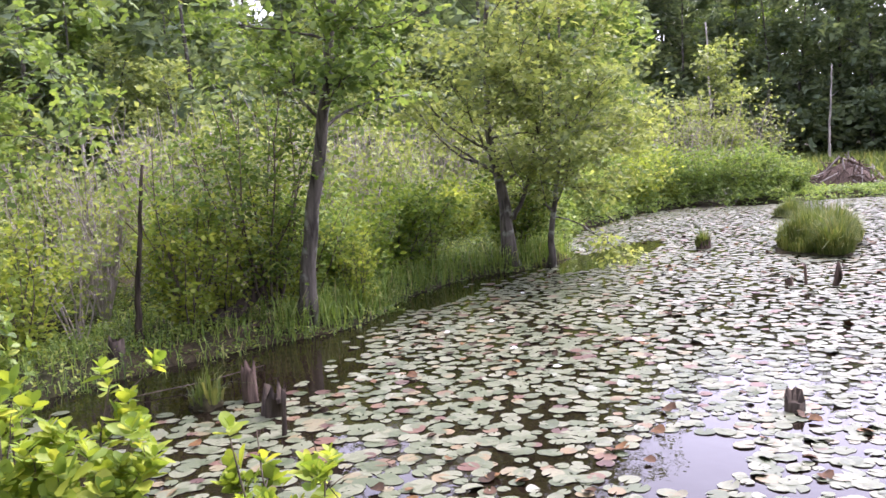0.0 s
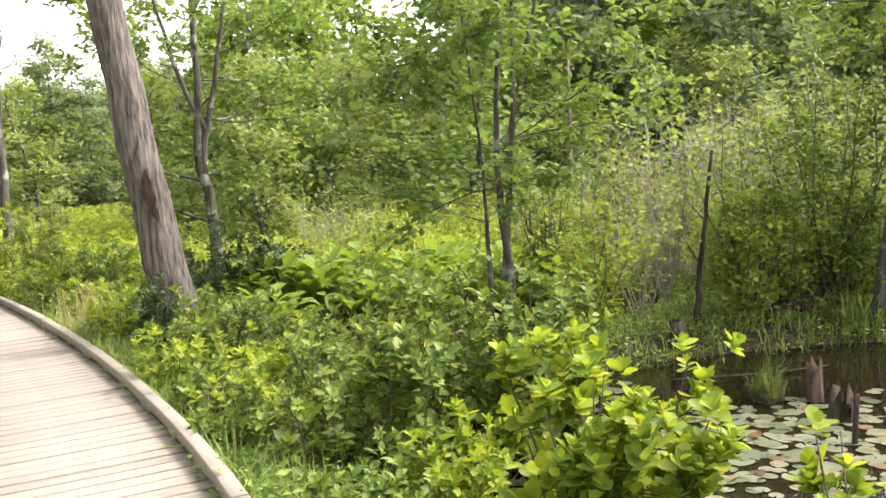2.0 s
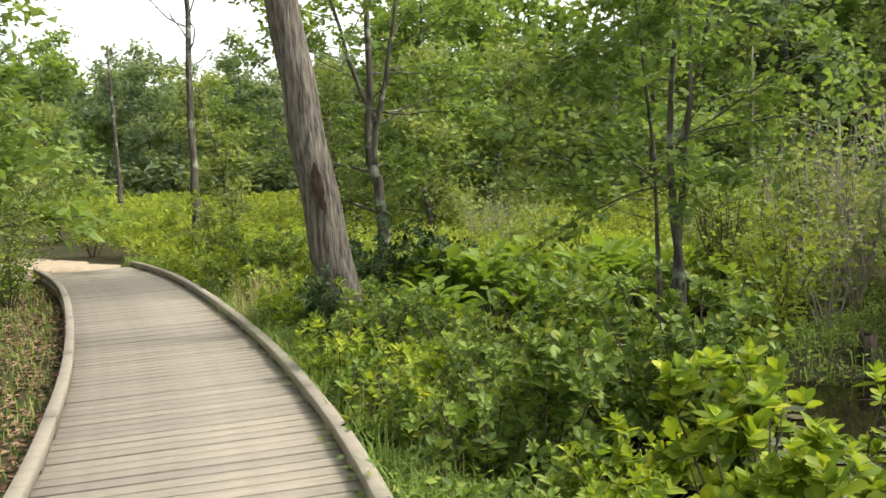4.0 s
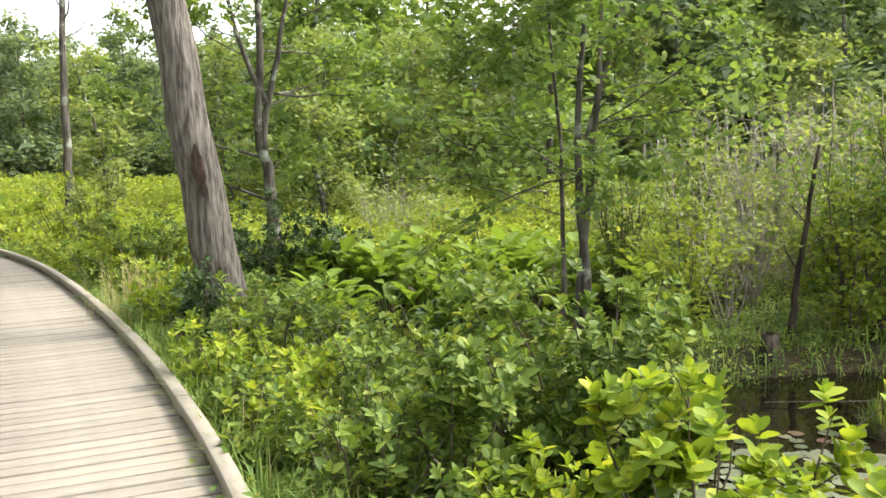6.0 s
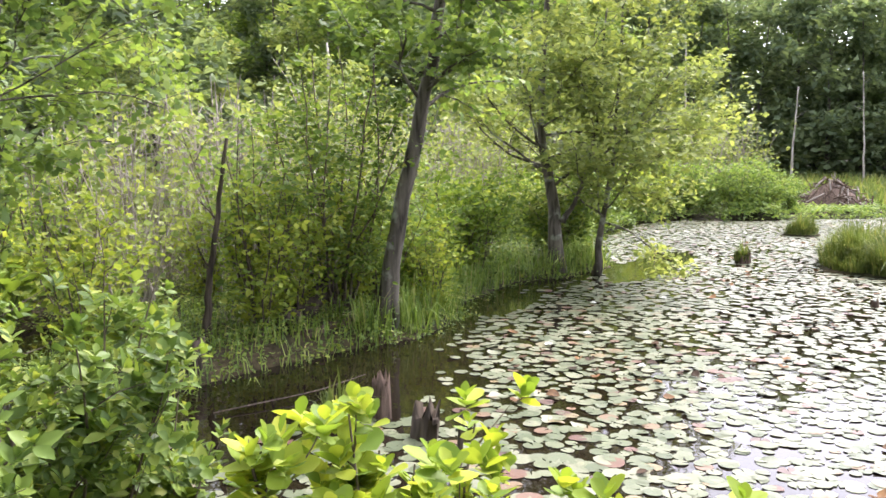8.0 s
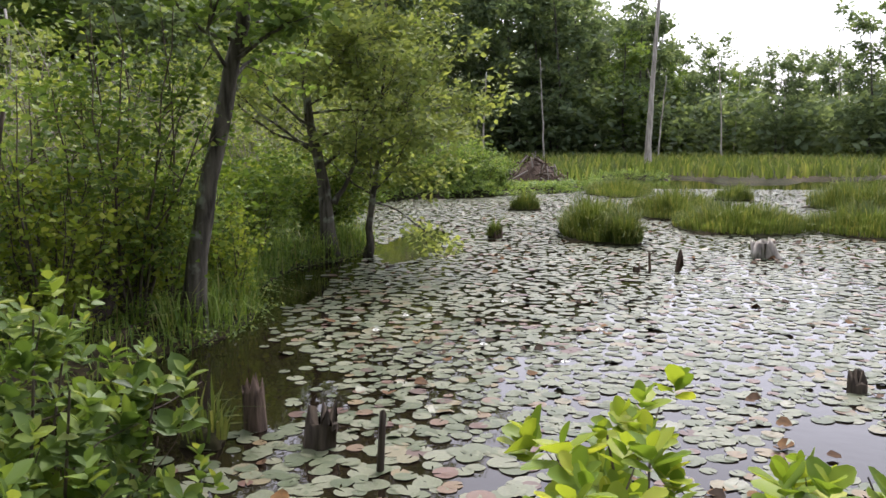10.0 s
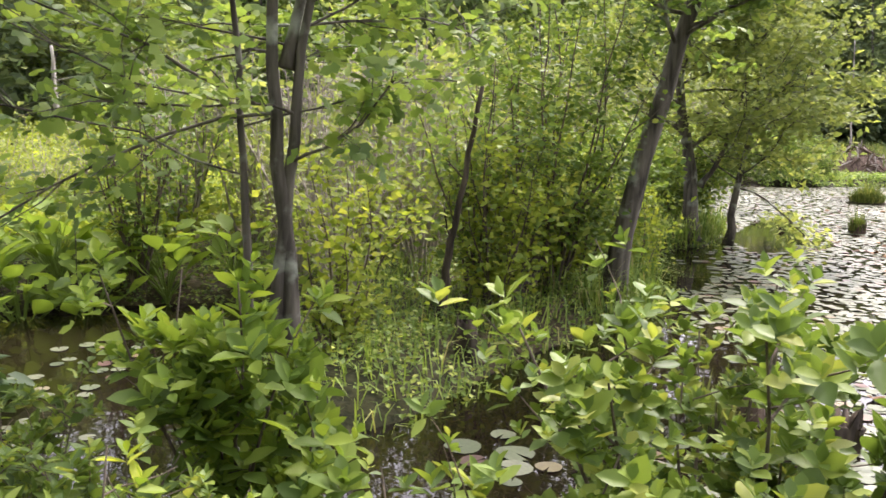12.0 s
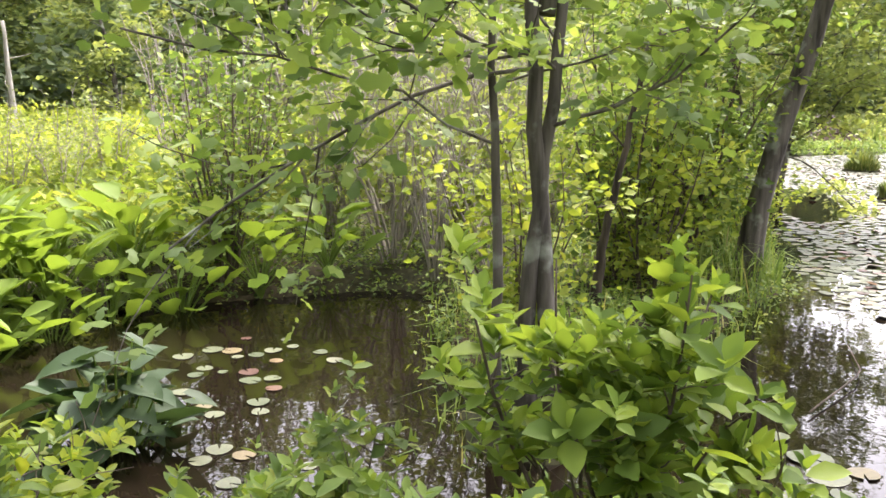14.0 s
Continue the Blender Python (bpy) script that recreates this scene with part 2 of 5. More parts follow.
def tube(pts, radii, sides=7, rng=None, rough=0.0, cap=True):
    """A tapered limb along a line of points."""
    p, r = np.asarray(pts, float), np.asarray(radii, float)
    n = len(p)
    d = unit(np.gradient(p, axis=0))
    ref = np.where(np.abs(d[:, 2:3]) > 0.8, np.array([[1.0, 0.13, 0]]), np.array([[0, 0.1, 1.0]]))
    a = unit(np.cross(d, ref))
    flip = np.cumprod(np.r_[1, np.where((a[1:] * a[:-1]).sum(1) < -0.2, -1, 1)])[:, None]
    a = a * flip
    b_ = np.cross(d, a)
    ang = np.linspace(0, 2 * np.pi, sides, endpoint=False)
    rr = r[:, None] * np.ones(sides)
    if rng is not None and rough:
        rr = rr * (1 + rough * rng.standard_normal((1, sides)) + 0.5 * rough * rng.standard_normal((n, sides)))
    v = p[:, None] + rr[..., None] * (np.cos(ang)[None, :, None] * a[:, None] + np.sin(ang)[None, :, None] * b_[:, None])
    i, j = np.meshgrid(np.arange(n - 1), np.arange(sides), indexing="ij")
    k = (j + 1) % sides
    q = np.stack([i * sides + j, i * sides + k, (i + 1) * sides + k, (i + 1) * sides + j], -1).reshape(-1, 4)
    f = np.concatenate([q[:, [0, 1, 2]], q[:, [0, 2, 3]]])
    v = v.reshape(-1, 3)
    if cap:
        v = np.concatenate([v, p[:1], p[-1:]])
        s = np.arange(sides)
        e = (s + 1) % sides
        f = np.concatenate([f, np.stack([e, s, np.full(sides, n * sides)], -1),
                            np.stack([(n - 1) * sides + s, (n - 1) * sides + e, np.full(sides, n * sides + 1)], -1)])
    return v, f


LEAF = {  # outline along the blade (u), across it (w), and lift; the last point is the middle
    "slim": ([(0, 0, 0), (0.45, 0.5, 0.08), (1, 0, -0.1), (0.45, -0.5, 0.08)], None),
    "blade": ([(0, 0, 0), (0.3, 0.44, 0.06), (0.7, 0.36, 0.03), (1, 0, -0.1), (0.7, -0.36, 0.03), (0.3, -0.44, 0.06)], None),
    "round": ([(0, 0, 0), (0.22, 0.36, 0.06), (0.62, 0.5, 0.06), (0.92, 0.24, -0.02), (1.0, 0, -0.07), (0.92, -0.24, -0.02), (0.62, -0.5, 0.06), (0.22, -0.36, 0.06)], (0.5, 0, -0.05)),
    "chip": ([(0, 0, 0), (0.55, 0.5, 0.06), (1, -0.25, -0.05)], None),
    "oval": ([(0, 0, 0), (0.2, 0.3, 0.05), (0.5, 0.5, 0.07), (0.8, 0.3, 0.0), (1.0, 0, -0.1), (0.8, -0.3, 0.0), (0.5, -0.5, 0.07), (0.2, -0.3, 0.05)], (0.5, 0, -0.04)),
    "arrow": ([(0.16, 0, 0), (-0.16, 0.26, -0.05), (0.05, 0.5, 0.03), (0.4, 0.42, 0.05), (0.75, 0.2, 0), (1.0, 0, -0.12), (0.75, -0.2, 0), (0.4, -0.42, 0.05), (0.05, -0.5, 0.03), (-0.16, -0.26, -0.05)], (0.4, 0, -0.07)),
    "lobed": ([(0, 0, 0), (0.25, 0.48, -0.04), (0.42, 0.26, 0.03), (0.72, 0.4, -0.06), (1.0, 0, -0.1), (0.72, -0.4, -0.06), (0.42, -0.26, 0.03), (0.25, -0.48, -0.04)], (0.45, 0, 0.02)),
}


def leaves(geo, p, d, up, length, width, shape="slim"):
    """Many blades: stalk ends p, ways d, upper sides up."""
    outline, mid = LEAF[shape]
    d = unit(d)
    side = unit(np.cross(d, up))
    nrm = np.cross(side, d)
    t = np.array(outline + ([mid] if mid else []))
    L, Wd = np.asarray(length)[:, None, None], np.asarray(width)[:, None, None]
    v = p[:, None] + t[None, :, 0:1] * L * d[:, None] + t[None, :, 1:2] * Wd * side[:, None] + t[None, :, 2:3] * L * nrm[:, None]
    k = len(t)
    if mid:
        s = np.arange(k - 1)
        f = np.stack([s, (s + 1) % (k - 1), np.full(k - 1, k - 1)], -1)
    else:
        f = np.array([[0, s + 1, s + 2] for s in range(k - 2)])
    f = (np.arange(len(p)) * k)[:, None, None] + f[None]
    geo.add(v.reshape(-1, 3), f.reshape(-1, 3))


def sprinkle(rng, geo, pts, ways, count, spread, size, shape, aspect=0.6, flat=0.6, droop=0.15):
    """Leaves scattered round the points of twigs."""
    if not len(pts):
        return
    i = rng.integers(0, len(pts), count)
    p = pts[i] + rng.standard_normal((count, 3)) * np.array([spread, spread, spread * 0.55])
    d = unit(ways[i]) * 0.5 + rng.standard_normal((count, 3)) * np.array([1, 1, 0.45]) * 0.9
    d[:, 2] -= droop
    up = np.array([0, 0, 1.0]) * flat + rng.standard_normal((count, 3)) * (1 - flat) * 0.9
    L = size * (0.45 + 0.85 * rng.uniform(0, 1, count) ** 0.8)
    leaves(geo, p, d, up, L, L * aspect * rng.uniform(0.8, 1.15, count), shape)


def rosettes(rng, geo, pts, ways, count, per, size, shape, aspect=0.6, spread=0.03, lift=0.75):
    """Whorls of leaves round shoot tips, the lower ones spreading, the upper ones standing."""
    n = max(1, count // per)
    i = rng.integers(0, len(pts), n)
    s = unit(unit(ways[i]) * 0.5 + np.array([0, 0, lift]) + rng.standard_normal((n, 3)) * 0.3)
    p = pts[i] + rng.standard_normal((n, 3)) * spread
    a = unit(np.cross(s, rng.standard_normal((n, 3))))
    c = np.cross(s, a)
    grown = rng.uniform(0.65, 1.15, n)
    for k in range(per):
        t = (k + 0.5) / per
        az = 2.4 * k + rng.normal(0, 0.25, n)
        open_ = np.radians(82 - 55 * t + rng.normal(0, 12, n))
        rad = np.cos(az)[:, None] * a + np.sin(az)[:, None] * c
        d = rad * np.sin(open_)[:, None] + s * np.cos(open_)[:, None]
        L = size * grown * (0.72 + 0.5 * math.sin(math.pi * min(1, t + 0.2))) * rng.uniform(0.8, 1.15, n)
        leaves(geo, p + s * (size * 0.75 * (t - 0.5)), d, s + rng.standard_normal((n, 3)) * 0.15, L, L * aspect * rng.uniform(0.85, 1.15, n), shape)


def bent(rng, start, way, length, n=6, wander=0.18, rise=0.0):
    """A wandering line of n points."""
    p, d, out = np.array(start, float), unit(np.array(way, float)), []
    for k in range(n):
        out.append(p.copy())
        d = unit(d + rng.standard_normal(3) * wander + np.array([0, 0, rise]))
        p = p + d * length / (n - 1)
    return np.array(out)


def interp(pts, t):
    pts = np.asarray(pts, float)
    x = np.linspace(0, 1, len(pts))
    return np.array([np.interp(t, x, pts[:, k]) for k in range(3)])


def tree(name, base, stems, bark, leaf, seed, limbs=14, zone=(0.35, 1.0), reach=2.0, twigs=5, count=6000, size=0.11,
         shape="slim", spread=0.16, rise=0.02, elev=(0, 40), label="", category="tree", sides=10, aspect=0.65, group="", crown=True, joined=False):
    """A tree: tapered stems given as lines from its base, limbs with twigs, and a crown of single leaves."""
    rng = np.random.default_rng(seed)
    top = empty(name, base)
    tips, ways = [], []
    for k, (pts, r0, r1) in enumerate(stems):
        pts = np.asarray(pts, float)
        u = np.linspace(0, 1, 14)
        line = np.array([interp(pts, t) for t in u])
        line[1:] += rng.standard_normal((13, 3)) * np.array([1, 1, 0]) * min(r0 * 0.18, 0.014)
        rad = r0 + (r1 - r0) * u ** 0.8
        rad[0] *= 1.45
        rad[1] *= 1.1
        whole = Geo().add(*tube(line, rad, sides, rng, 0.06))
        if not joined:
            part("trunk" if k == 0 else "stem", whole, M[bark], top, smooth=True)
        share = max(2, round(limbs / len(stems)))
        for j in range(share):
            t = zone[0] + (zone[1] - zone[0]) * (j + rng.uniform(0, 0.9)) / share
            s = interp(line, t)
            az, el = rng.uniform(0, 2 * np.pi), radians(rng.uniform(*elev))
            w = np.array([math.cos(az) * math.cos(el), math.sin(az) * math.cos(el), math.sin(el)])
            length = reach * rng.uniform(0.6, 1.15) * (1.15 - 0.55 * t)
            limb = bent(rng, s, w, length, 7, 0.16, rise)
            lr = np.interp(t, u, rad) * 0.34
            g = whole if joined else Geo()
            g.add(*tube(limb[::3] if joined else limb, np.linspace(lr, lr * 0.2 + 0.003, 3 if joined else 7), 3 if joined else 5, cap=False))
            sprays = []
            for q in range(twigs):
                tt = rng.uniform(0.25, 1.0)
                s2 = interp(limb, tt)
                w2 = unit(limb[-1] - limb[0] + rng.standard_normal(3) * np.array([1, 1, 0.5]) * length * 0.6)
                tw = bent(rng, s2, w2, length * rng.uniform(0.25, 0.5), 5, 0.2, rise)
                sprays.append(tw)
                tips.append(tw[1:])
                ways.append(np.gradient(tw, axis=0)[1:])
            if not joined:
                arm = part("limb", g, M[bark], top)
                for tw in sprays:
                    part("twig", Geo().add(*tube(tw, np.linspace(lr * 0.3 + 0.002, 0.002, 5), 3, cap=False)), M[bark], arm)
            tips.append(limb[3:])
            ways.append(np.gradient(limb, axis=0)[3:])
        if joined:
            part("trunk", whole, M[bark], top)
    if crown and count:
        g = Geo()
        sprinkle(rng, g, np.concatenate(tips), np.concatenate(ways), count, spread, size, shape, aspect)
        part("crown", g, M[leaf], top)
    return tagged(top, label, category, group)


def shrub(name, base, seed, height=1.2, radius=0.6, stems=7, count=500, size=0.07, shape="round", leaf="leaf_mid", bark="twig", spread=0.07,
          aspect=0.7, low=0.25, label="", category="shrub", group="", split=True, flat=0.5, lean=(0, 0), per=0):
    """A bush of several stems from one root, with leaves along their upper parts."""
    rng = np.random.default_rng(seed)
    top = empty(name, base)
    tips, ways, joined = [], [], Geo()
    for k in range(stems):
        az = 2 * np.pi * (k + rng.uniform(0, 0.8)) / stems
        out = radius * rng.uniform(0.35, 1.1)
        s = np.array([math.cos(az), math.sin(az), 0]) * 0.08 * rng.uniform(0, 1)
        end = np.array([math.cos(az) * out + lean[0], math.sin(az) * out + lean[1], height * rng.uniform(0.65, 1.05)])
        line = bent(rng, s, end - s + np.array([0, 0, height * 0.4]), np.linalg.norm(end - s), 8, 0.12, -0.03)
        line += np.linspace(0, 1, 8)[:, None] ** 1.5 * (end - line[-1])
        g = Geo() if split else joined
        r = 0.006 + 0.005 * height
        g.add(*tube(line, np.linspace(r, r * 0.25, 8), 5 if split else 3, cap=False))
        for q in range(5):
            tt = rng.uniform(low, 0.95)
            s2 = interp(line, tt)
            w2 = unit(line[-1] - line[0]) * 0.6 + rng.standard_normal(3) * np.array([0.7, 0.7, 0.35])
            tw = bent(rng, s2, w2, radius * rng.uniform(0.3, 0.7), 5, 0.18, 0.03)
            g.add(*tube(tw if split else tw[::2], np.linspace(r * 0.4, 0.0015, 5 if split else 3), 3, cap=False))
            tips.append(tw[1:])
            ways.append(np.gradient(tw, axis=0)[1:])
        if split:
            part("stem", g, M[bark], top)
        a = max(2, int(8 * low))
        tips.append(line[a:])
        ways.append(np.gradient(line, axis=0)[a:])
    if not split:
        part("branching", joined, M[bark], top)
    if count:
        g = Geo()
        if per:
            rosettes(rng, g, np.concatenate(tips), np.concatenate(ways), count, per, size, shape, aspect, spread * 0.6)
        else:
            sprinkle(rng, g, np.concatenate(tips), np.concatenate(ways), count, spread, size, shape, aspect, flat)
        part("foliage", g, M[leaf], top)
    return tagged(top, label, category, group)


def blades(rng, geo, p, height, width=0.008, lean=0.35, bend=0.5, outward=None):
    """Grass: arching blades from their roots p."""
    n = len(p)
    az = rng.uniform(0, 2 * np.pi, n) if outward is None else outward + rng.normal(0, 0.7, n)
    o = np.stack([np.cos(az), np.sin(az), np.zeros(n)], -1)
    s = np.stack([-np.sin(az), np.cos(az), np.zeros(n)], -1)
    h = np.asarray(height) * rng.uniform(0.55, 1.15, n)
    ln = np.abs(rng.normal(lean, lean * 0.5, n))
    w = width * rng.uniform(0.7, 1.4, n)
    z = np.array([0, 0, 1.0])
    a = p + (o * (0.25 * ln * h)[:, None] + z * (0.55 * h)[:, None])
    t = p + (o * (ln * h)[:, None] + z * ((1 - bend * ln) * h)[:, None])
    v = np.stack([p - s * w[:, None] / 2, p + s * w[:, None] / 2, a - s * w[:, None] / 2.3, a + s * w[:, None] / 2.3, t], 1)
    f = (np.arange(n) * 5)[:, None, None] + np.array([[0, 1, 3], [0, 3, 2], [2, 3, 4]])[None]
    geo.add(v.reshape(-1, 3), f.reshape(-1, 3))


m, nt, b = mat_base("bark_wound", 0.85, 0.2)
n1 = tex_noise(nt, 18.0, 6.0, (1, 1, 0.4))
r = ramp(nt, [(0.35, (0.028, 0.018, 0.014)), (0.7, (0.085, 0.055, 0.042))])
nt.links.new(n1.outputs[0], r.inputs[0])
nt.links.new(r.outputs[0], b.inputs["Base Color"])
bump(nt, n1.outputs[0], b, 0.8, 0.015)
M["wound"] = m

# ---------------- ground and water ----------------
SHORE = np.array([(-900, -900), (2.4, -900), (2.5, 0), (2.7, 5), (2.75, 8), (2.6, 10), (3.2, 11.6), (4.6, 11.7), (6.6, 11.6), (7.1, 11), (7.7, 10.3),
                  (8.2, 9.6), (7.9, 8.9), (6.6, 8.6), (5.8, 8.2), (4.8, 8.0), (4.62, 7.4), (5.4, 7.0), (7.1, 6.8), (8.7, 6.4), (9.3, 6.1), (10.2, 6.1), (11.8, 6.7),
                  (14, 6.8), (15, 6.2), (16.8, 6.0), (18, 7.2), (22, 8.2), (27, 8.5), (29.4, 7.6), (30.2, 5.4), (32.2, 3.9), (33.2, 2.2), (37, 0.8), (42, 0.6), (45, -1), (41, -6), (43, -12),
                  (60, -25), (80, -60), (60, -900), (900, -900), (900, 900), (-900, 900)], float)


def inland(x, y):
    """Metres from the shoreline: positive on land, negative over water."""
    x, y = np.asarray(x, float), np.asarray(y, float)
    best, inside = np.full(x.shape, 1e9), np.zeros(x.shape, bool)
    for (ax, ay), (bx, by) in zip(SHORE, np.roll(SHORE, -1, axis=0)):
        dx, dy = bx - ax, by - ay
        t = np.clip(((x - ax) * dx + (y - ay) * dy) / (dx * dx + dy * dy), 0, 1)
        best = np.minimum(best, np.hypot(x - ax - t * dx, y - ay - t * dy))
        if ay != by:
            inside ^= ((ay > y) != (by > y)) & (x < (bx - ax) * (y - ay) / (by - ay) + ax)
    return np.where(inside, best, -best)


def smooth(a, b_, v):
    t = np.clip((v - a) / (b_ - a), 0, 1)
    return t * t * (3 - 2 * t)


def wobble(x, y):
    return 0.5 * (np.sin(1.7 * x + 0.6 * y) * np.cos(1.3 * y - 0.5 * x) + 0.6 * np.sin(4.1 * x - 2.7 * y + 1.0) * np.cos(3.3 * y + 1.9 * x))


def ground_z(x, y):
    x, y = np.asarray(x, float), np.asarray(y, float)
    s = inland(x, y)
    z = -1.1 + 0.68 * smooth(-0.7, 0.35, s) + 0.05 * wobble(x, y) * smooth(-0.3, 0.6, s)
    z += 0.26 * smooth(1.9, 1.0, x) * smooth(14, 9, y - 0.0) + 0.26 * smooth(-0.5, -2.0, x) * smooth(9, 14, y)
    dx, dy = x - 2, y - 2
    r, head = np.hypot(dx, dy), np.degrees(np.arctan2(dx, dy))
    low = smooth(14, 45, np.abs(head - 98))
    near = np.where(head > 25, 40, 85)
    z += (1.5 + np.where(head < 28, 12, 20) * low) * smooth(near, near + 110, r) * smooth(140, 110, np.abs(head - 20))
    return z


steps = np.concatenate([-np.geomspace(800, 7, 34), np.arange(-6.6, 24, 0.3), np.geomspace(24.3, 850, 40)])
gx, gy = np.meshgrid(steps + 0.0, steps + 0.0, indexing="ij")
gz = ground_z(gx, gy)
nn = len(steps)
ii, jj = np.meshgrid(np.arange(nn - 1), np.arange(nn - 1), indexing="ij")
q = np.stack([ii * nn + jj, (ii + 1) * nn + jj, (ii + 1) * nn + jj + 1, ii * nn + jj + 1], -1).reshape(-1, 4)
g = Geo().add(np.stack([gx, gy, gz], -1).reshape(-1, 3), np.concatenate([q[:, [0, 1, 2]], q[:, [0, 2, 3]]]))
ground = tagged(part("ground", g, M["soil"], smooth=True), "damp brown marsh soil with moss and leaf litter", "ground", kind="structure")

g = Geo().add([(1.8, -120, WATER), (140, -120, WATER), (140, 14, WATER), (1.8, 14, WATER)], [(0, 1, 2), (0, 2, 3)])
tagged(part("water", g, M["water"]), "still dark brown pond water reflecting the sky", "water", kind="structure")

# ---------------- boardwalk ----------------
MIDDLE = np.array([(0.62, -9), (0.55, -4), (0.42, 0), (0.24, 4.2), (-0.12, 7.0), (-0.58, 9.5), (-1.12, 12.0), (-1.72, 14.4), (-2.45, 16.6), (-3.5, 19.0), (-5.2, 21.5), (-8, 24)], float)
HALF = 0.940


def along(s):
    """Place and way of the walk's middle line, s from 0 to 1 over its length."""
    d = np.r_[0, np.cumsum(np.linalg.norm(np.diff(MIDDLE, axis=0), axis=1))]
    fine = np.linspace(0, d[-1], 400)
    x, y = np.interp(fine, d, MIDDLE[:, 0]), np.interp(fine, d, MIDDLE[:, 1])
    k = np.ones(25) / 25
    x = np.convolve(np.pad(x, 12, mode="reflect", reflect_type="odd"), k, "valid")
    y = np.convolve(np.pad(y, 12, mode="reflect", reflect_type="odd"), k, "valid")
    tx, ty = np.gradient(x), np.gradient(y)
    u = np.asarray(s) * d[-1]
    p = np.stack([np.interp(u, fine, x), np.interp(u, fine, y)], -1)
    w = unit(np.stack([np.interp(u, fine, tx), np.interp(u, fine, ty)], -1))
    return p, w, d[-1]


LENGTH = along(0.0)[2]
DECK_END = 26.9 / LENGTH
boardwalk = empty("boardwalk", (0, 0, 0))
tagged(boardwalk, "weathered grey-tan timber boardwalk with low kerb rails", "boardwalk")
rng = np.random.default_rng(5)


def chamfered(lx, ly, lz, c):
    """A board, its middle on the origin, with worn edges."""
    bm = bmesh.new()
    bmesh.ops.create_cube(bm, size=1)
    bmesh.ops.scale(bm, vec=(lx, ly, lz), verts=bm.verts)
    bmesh.ops.bevel(bm, geom=list(bm.edges), offset=c, segments=1, affect="EDGES")
    bmesh.ops.triangulate(bm, faces=bm.faces)
    v = np.array([w.co[:] for w in bm.verts])
    f = np.array([[w.index for w in fc.verts] for fc in bm.faces])
    bm.free()
    return v, f


PITCH = 0.146
plank_mesh = [Geo().add(*chamfered(2 * HALF + 0.02 * k, PITCH - 0.023 - 0.002 * k, 0.038, 0.003)).mesh("plank", M["deck"]) for k in range(3)]
count = int(26.9 / PITCH)
for k in range(count):
    p, w, _ = along((k + 0.5) * PITCH / LENGTH)
    ob = new("plank", plank_mesh[k % 3])
    ob.parent = boardwalk
    ob.matrix_basis = Matrix.LocRotScale((p[0] + rng.normal(0, 0.004), p[1], -0.019 + rng.normal(0, 0.0015)),
                                         Euler((rng.normal(0, 0.004), rng.normal(0, 0.001), math.atan2(-w[0], w[1]) + rng.normal(0, 0.004))), None)


def swept(s0, s1, off, width, z0, z1, n=9, c=0.004):
    """A straight-sided timber that follows the edge of the walk."""
    p, w, _ = along(np.linspace(s0, s1, n))
    side = np.stack([w[:, 1], -w[:, 0]], -1)
    prof = [(-width / 2 + c, z0), (width / 2 - c, z0), (width / 2, z0 + c), (width / 2, z1 - c), (width / 2 - c, z1), (-width / 2 + c, z1), (-width / 2, z1 - c), (-width / 2, z0 + c)]
    v = np.array([[(*(p[i] + side[i] * (off + a)), z) for a, z in prof] for i in range(n)])
    m_ = len(prof)
    f = []
    for i in range(n - 1):
        for j in range(m_):
            k2 = (j + 1) % m_
            f += [(i * m_ + j, i * m_ + k2, (i + 1) * m_ + k2), (i * m_ + j, (i + 1) * m_ + k2, (i + 1) * m_ + j)]
    for e in (0, (n - 1) * m_):
        f += [(e, e + j, e + j + 1) for j in range(1, m_ - 1)]
    return v.reshape(-1, 3), f


for side in (-1, 1):
    off = side * (HALF - 0.045)
    piece = 2.44 / LENGTH
    s = 0.0
    while s < DECK_END - 0.01:
        e = min(s + piece, DECK_END)
        part("kerb_rail", Geo().add(*swept(s + 0.00012, e - 0.00012, off, 0.089, 0.034, 0.112)), M["deck"], boardwalk)
        for q in (0.03, 0.35, 0.65, 0.97):
            t = s + (e - s) * q
            part("kerb_block", Geo().add(*swept(t - 0.1 / LENGTH, t + 0.1 / LENGTH, off, 0.085, 0.0, 0.036, 2)), M["deck"], boardwalk)
        s = e
    part("stringer", Geo().add(*swept(0, DECK_END, side * (HALF - 0.06), 0.05, -0.24, -0.04, 60)), M["deck"], boardwalk)

# dirt path past the last board
p, w, _ = along(np.linspace(DECK_END - 0.004, 1.0, 26))
side = np.stack([w[:, 1], -w[:, 0]], -1)
cols = np.linspace(-1.25, 1.15, 9)
v = []
for i in range(26):
    for a in cols:
        x, y = p[i] + side[i] * a * (1 + 0.15 * math.sin(i * 1.3))
        v.append((x, y, max(float(ground_z(x, y)) + 0.02, -0.06) + 0.02 * float(wobble(x * 2, y * 2)) - 0.05 * abs(a) ** 3))
ii, jj = np.meshgrid(np.arange(25), np.arange(8), indexing="ij")
q = np.stack([ii * 9 + jj, (ii + 1) * 9 + jj, (ii + 1) * 9 + jj + 1, ii * 9 + jj + 1], -1).reshape(-1, 4)
tagged(part("path", Geo().add(v, np.concatenate([q[:, [0, 1, 2]], q[:, [0, 2, 3]]])), M["dirt"], smooth=True), "pale trodden dirt path beyond the boardwalk", "path", kind="structure")

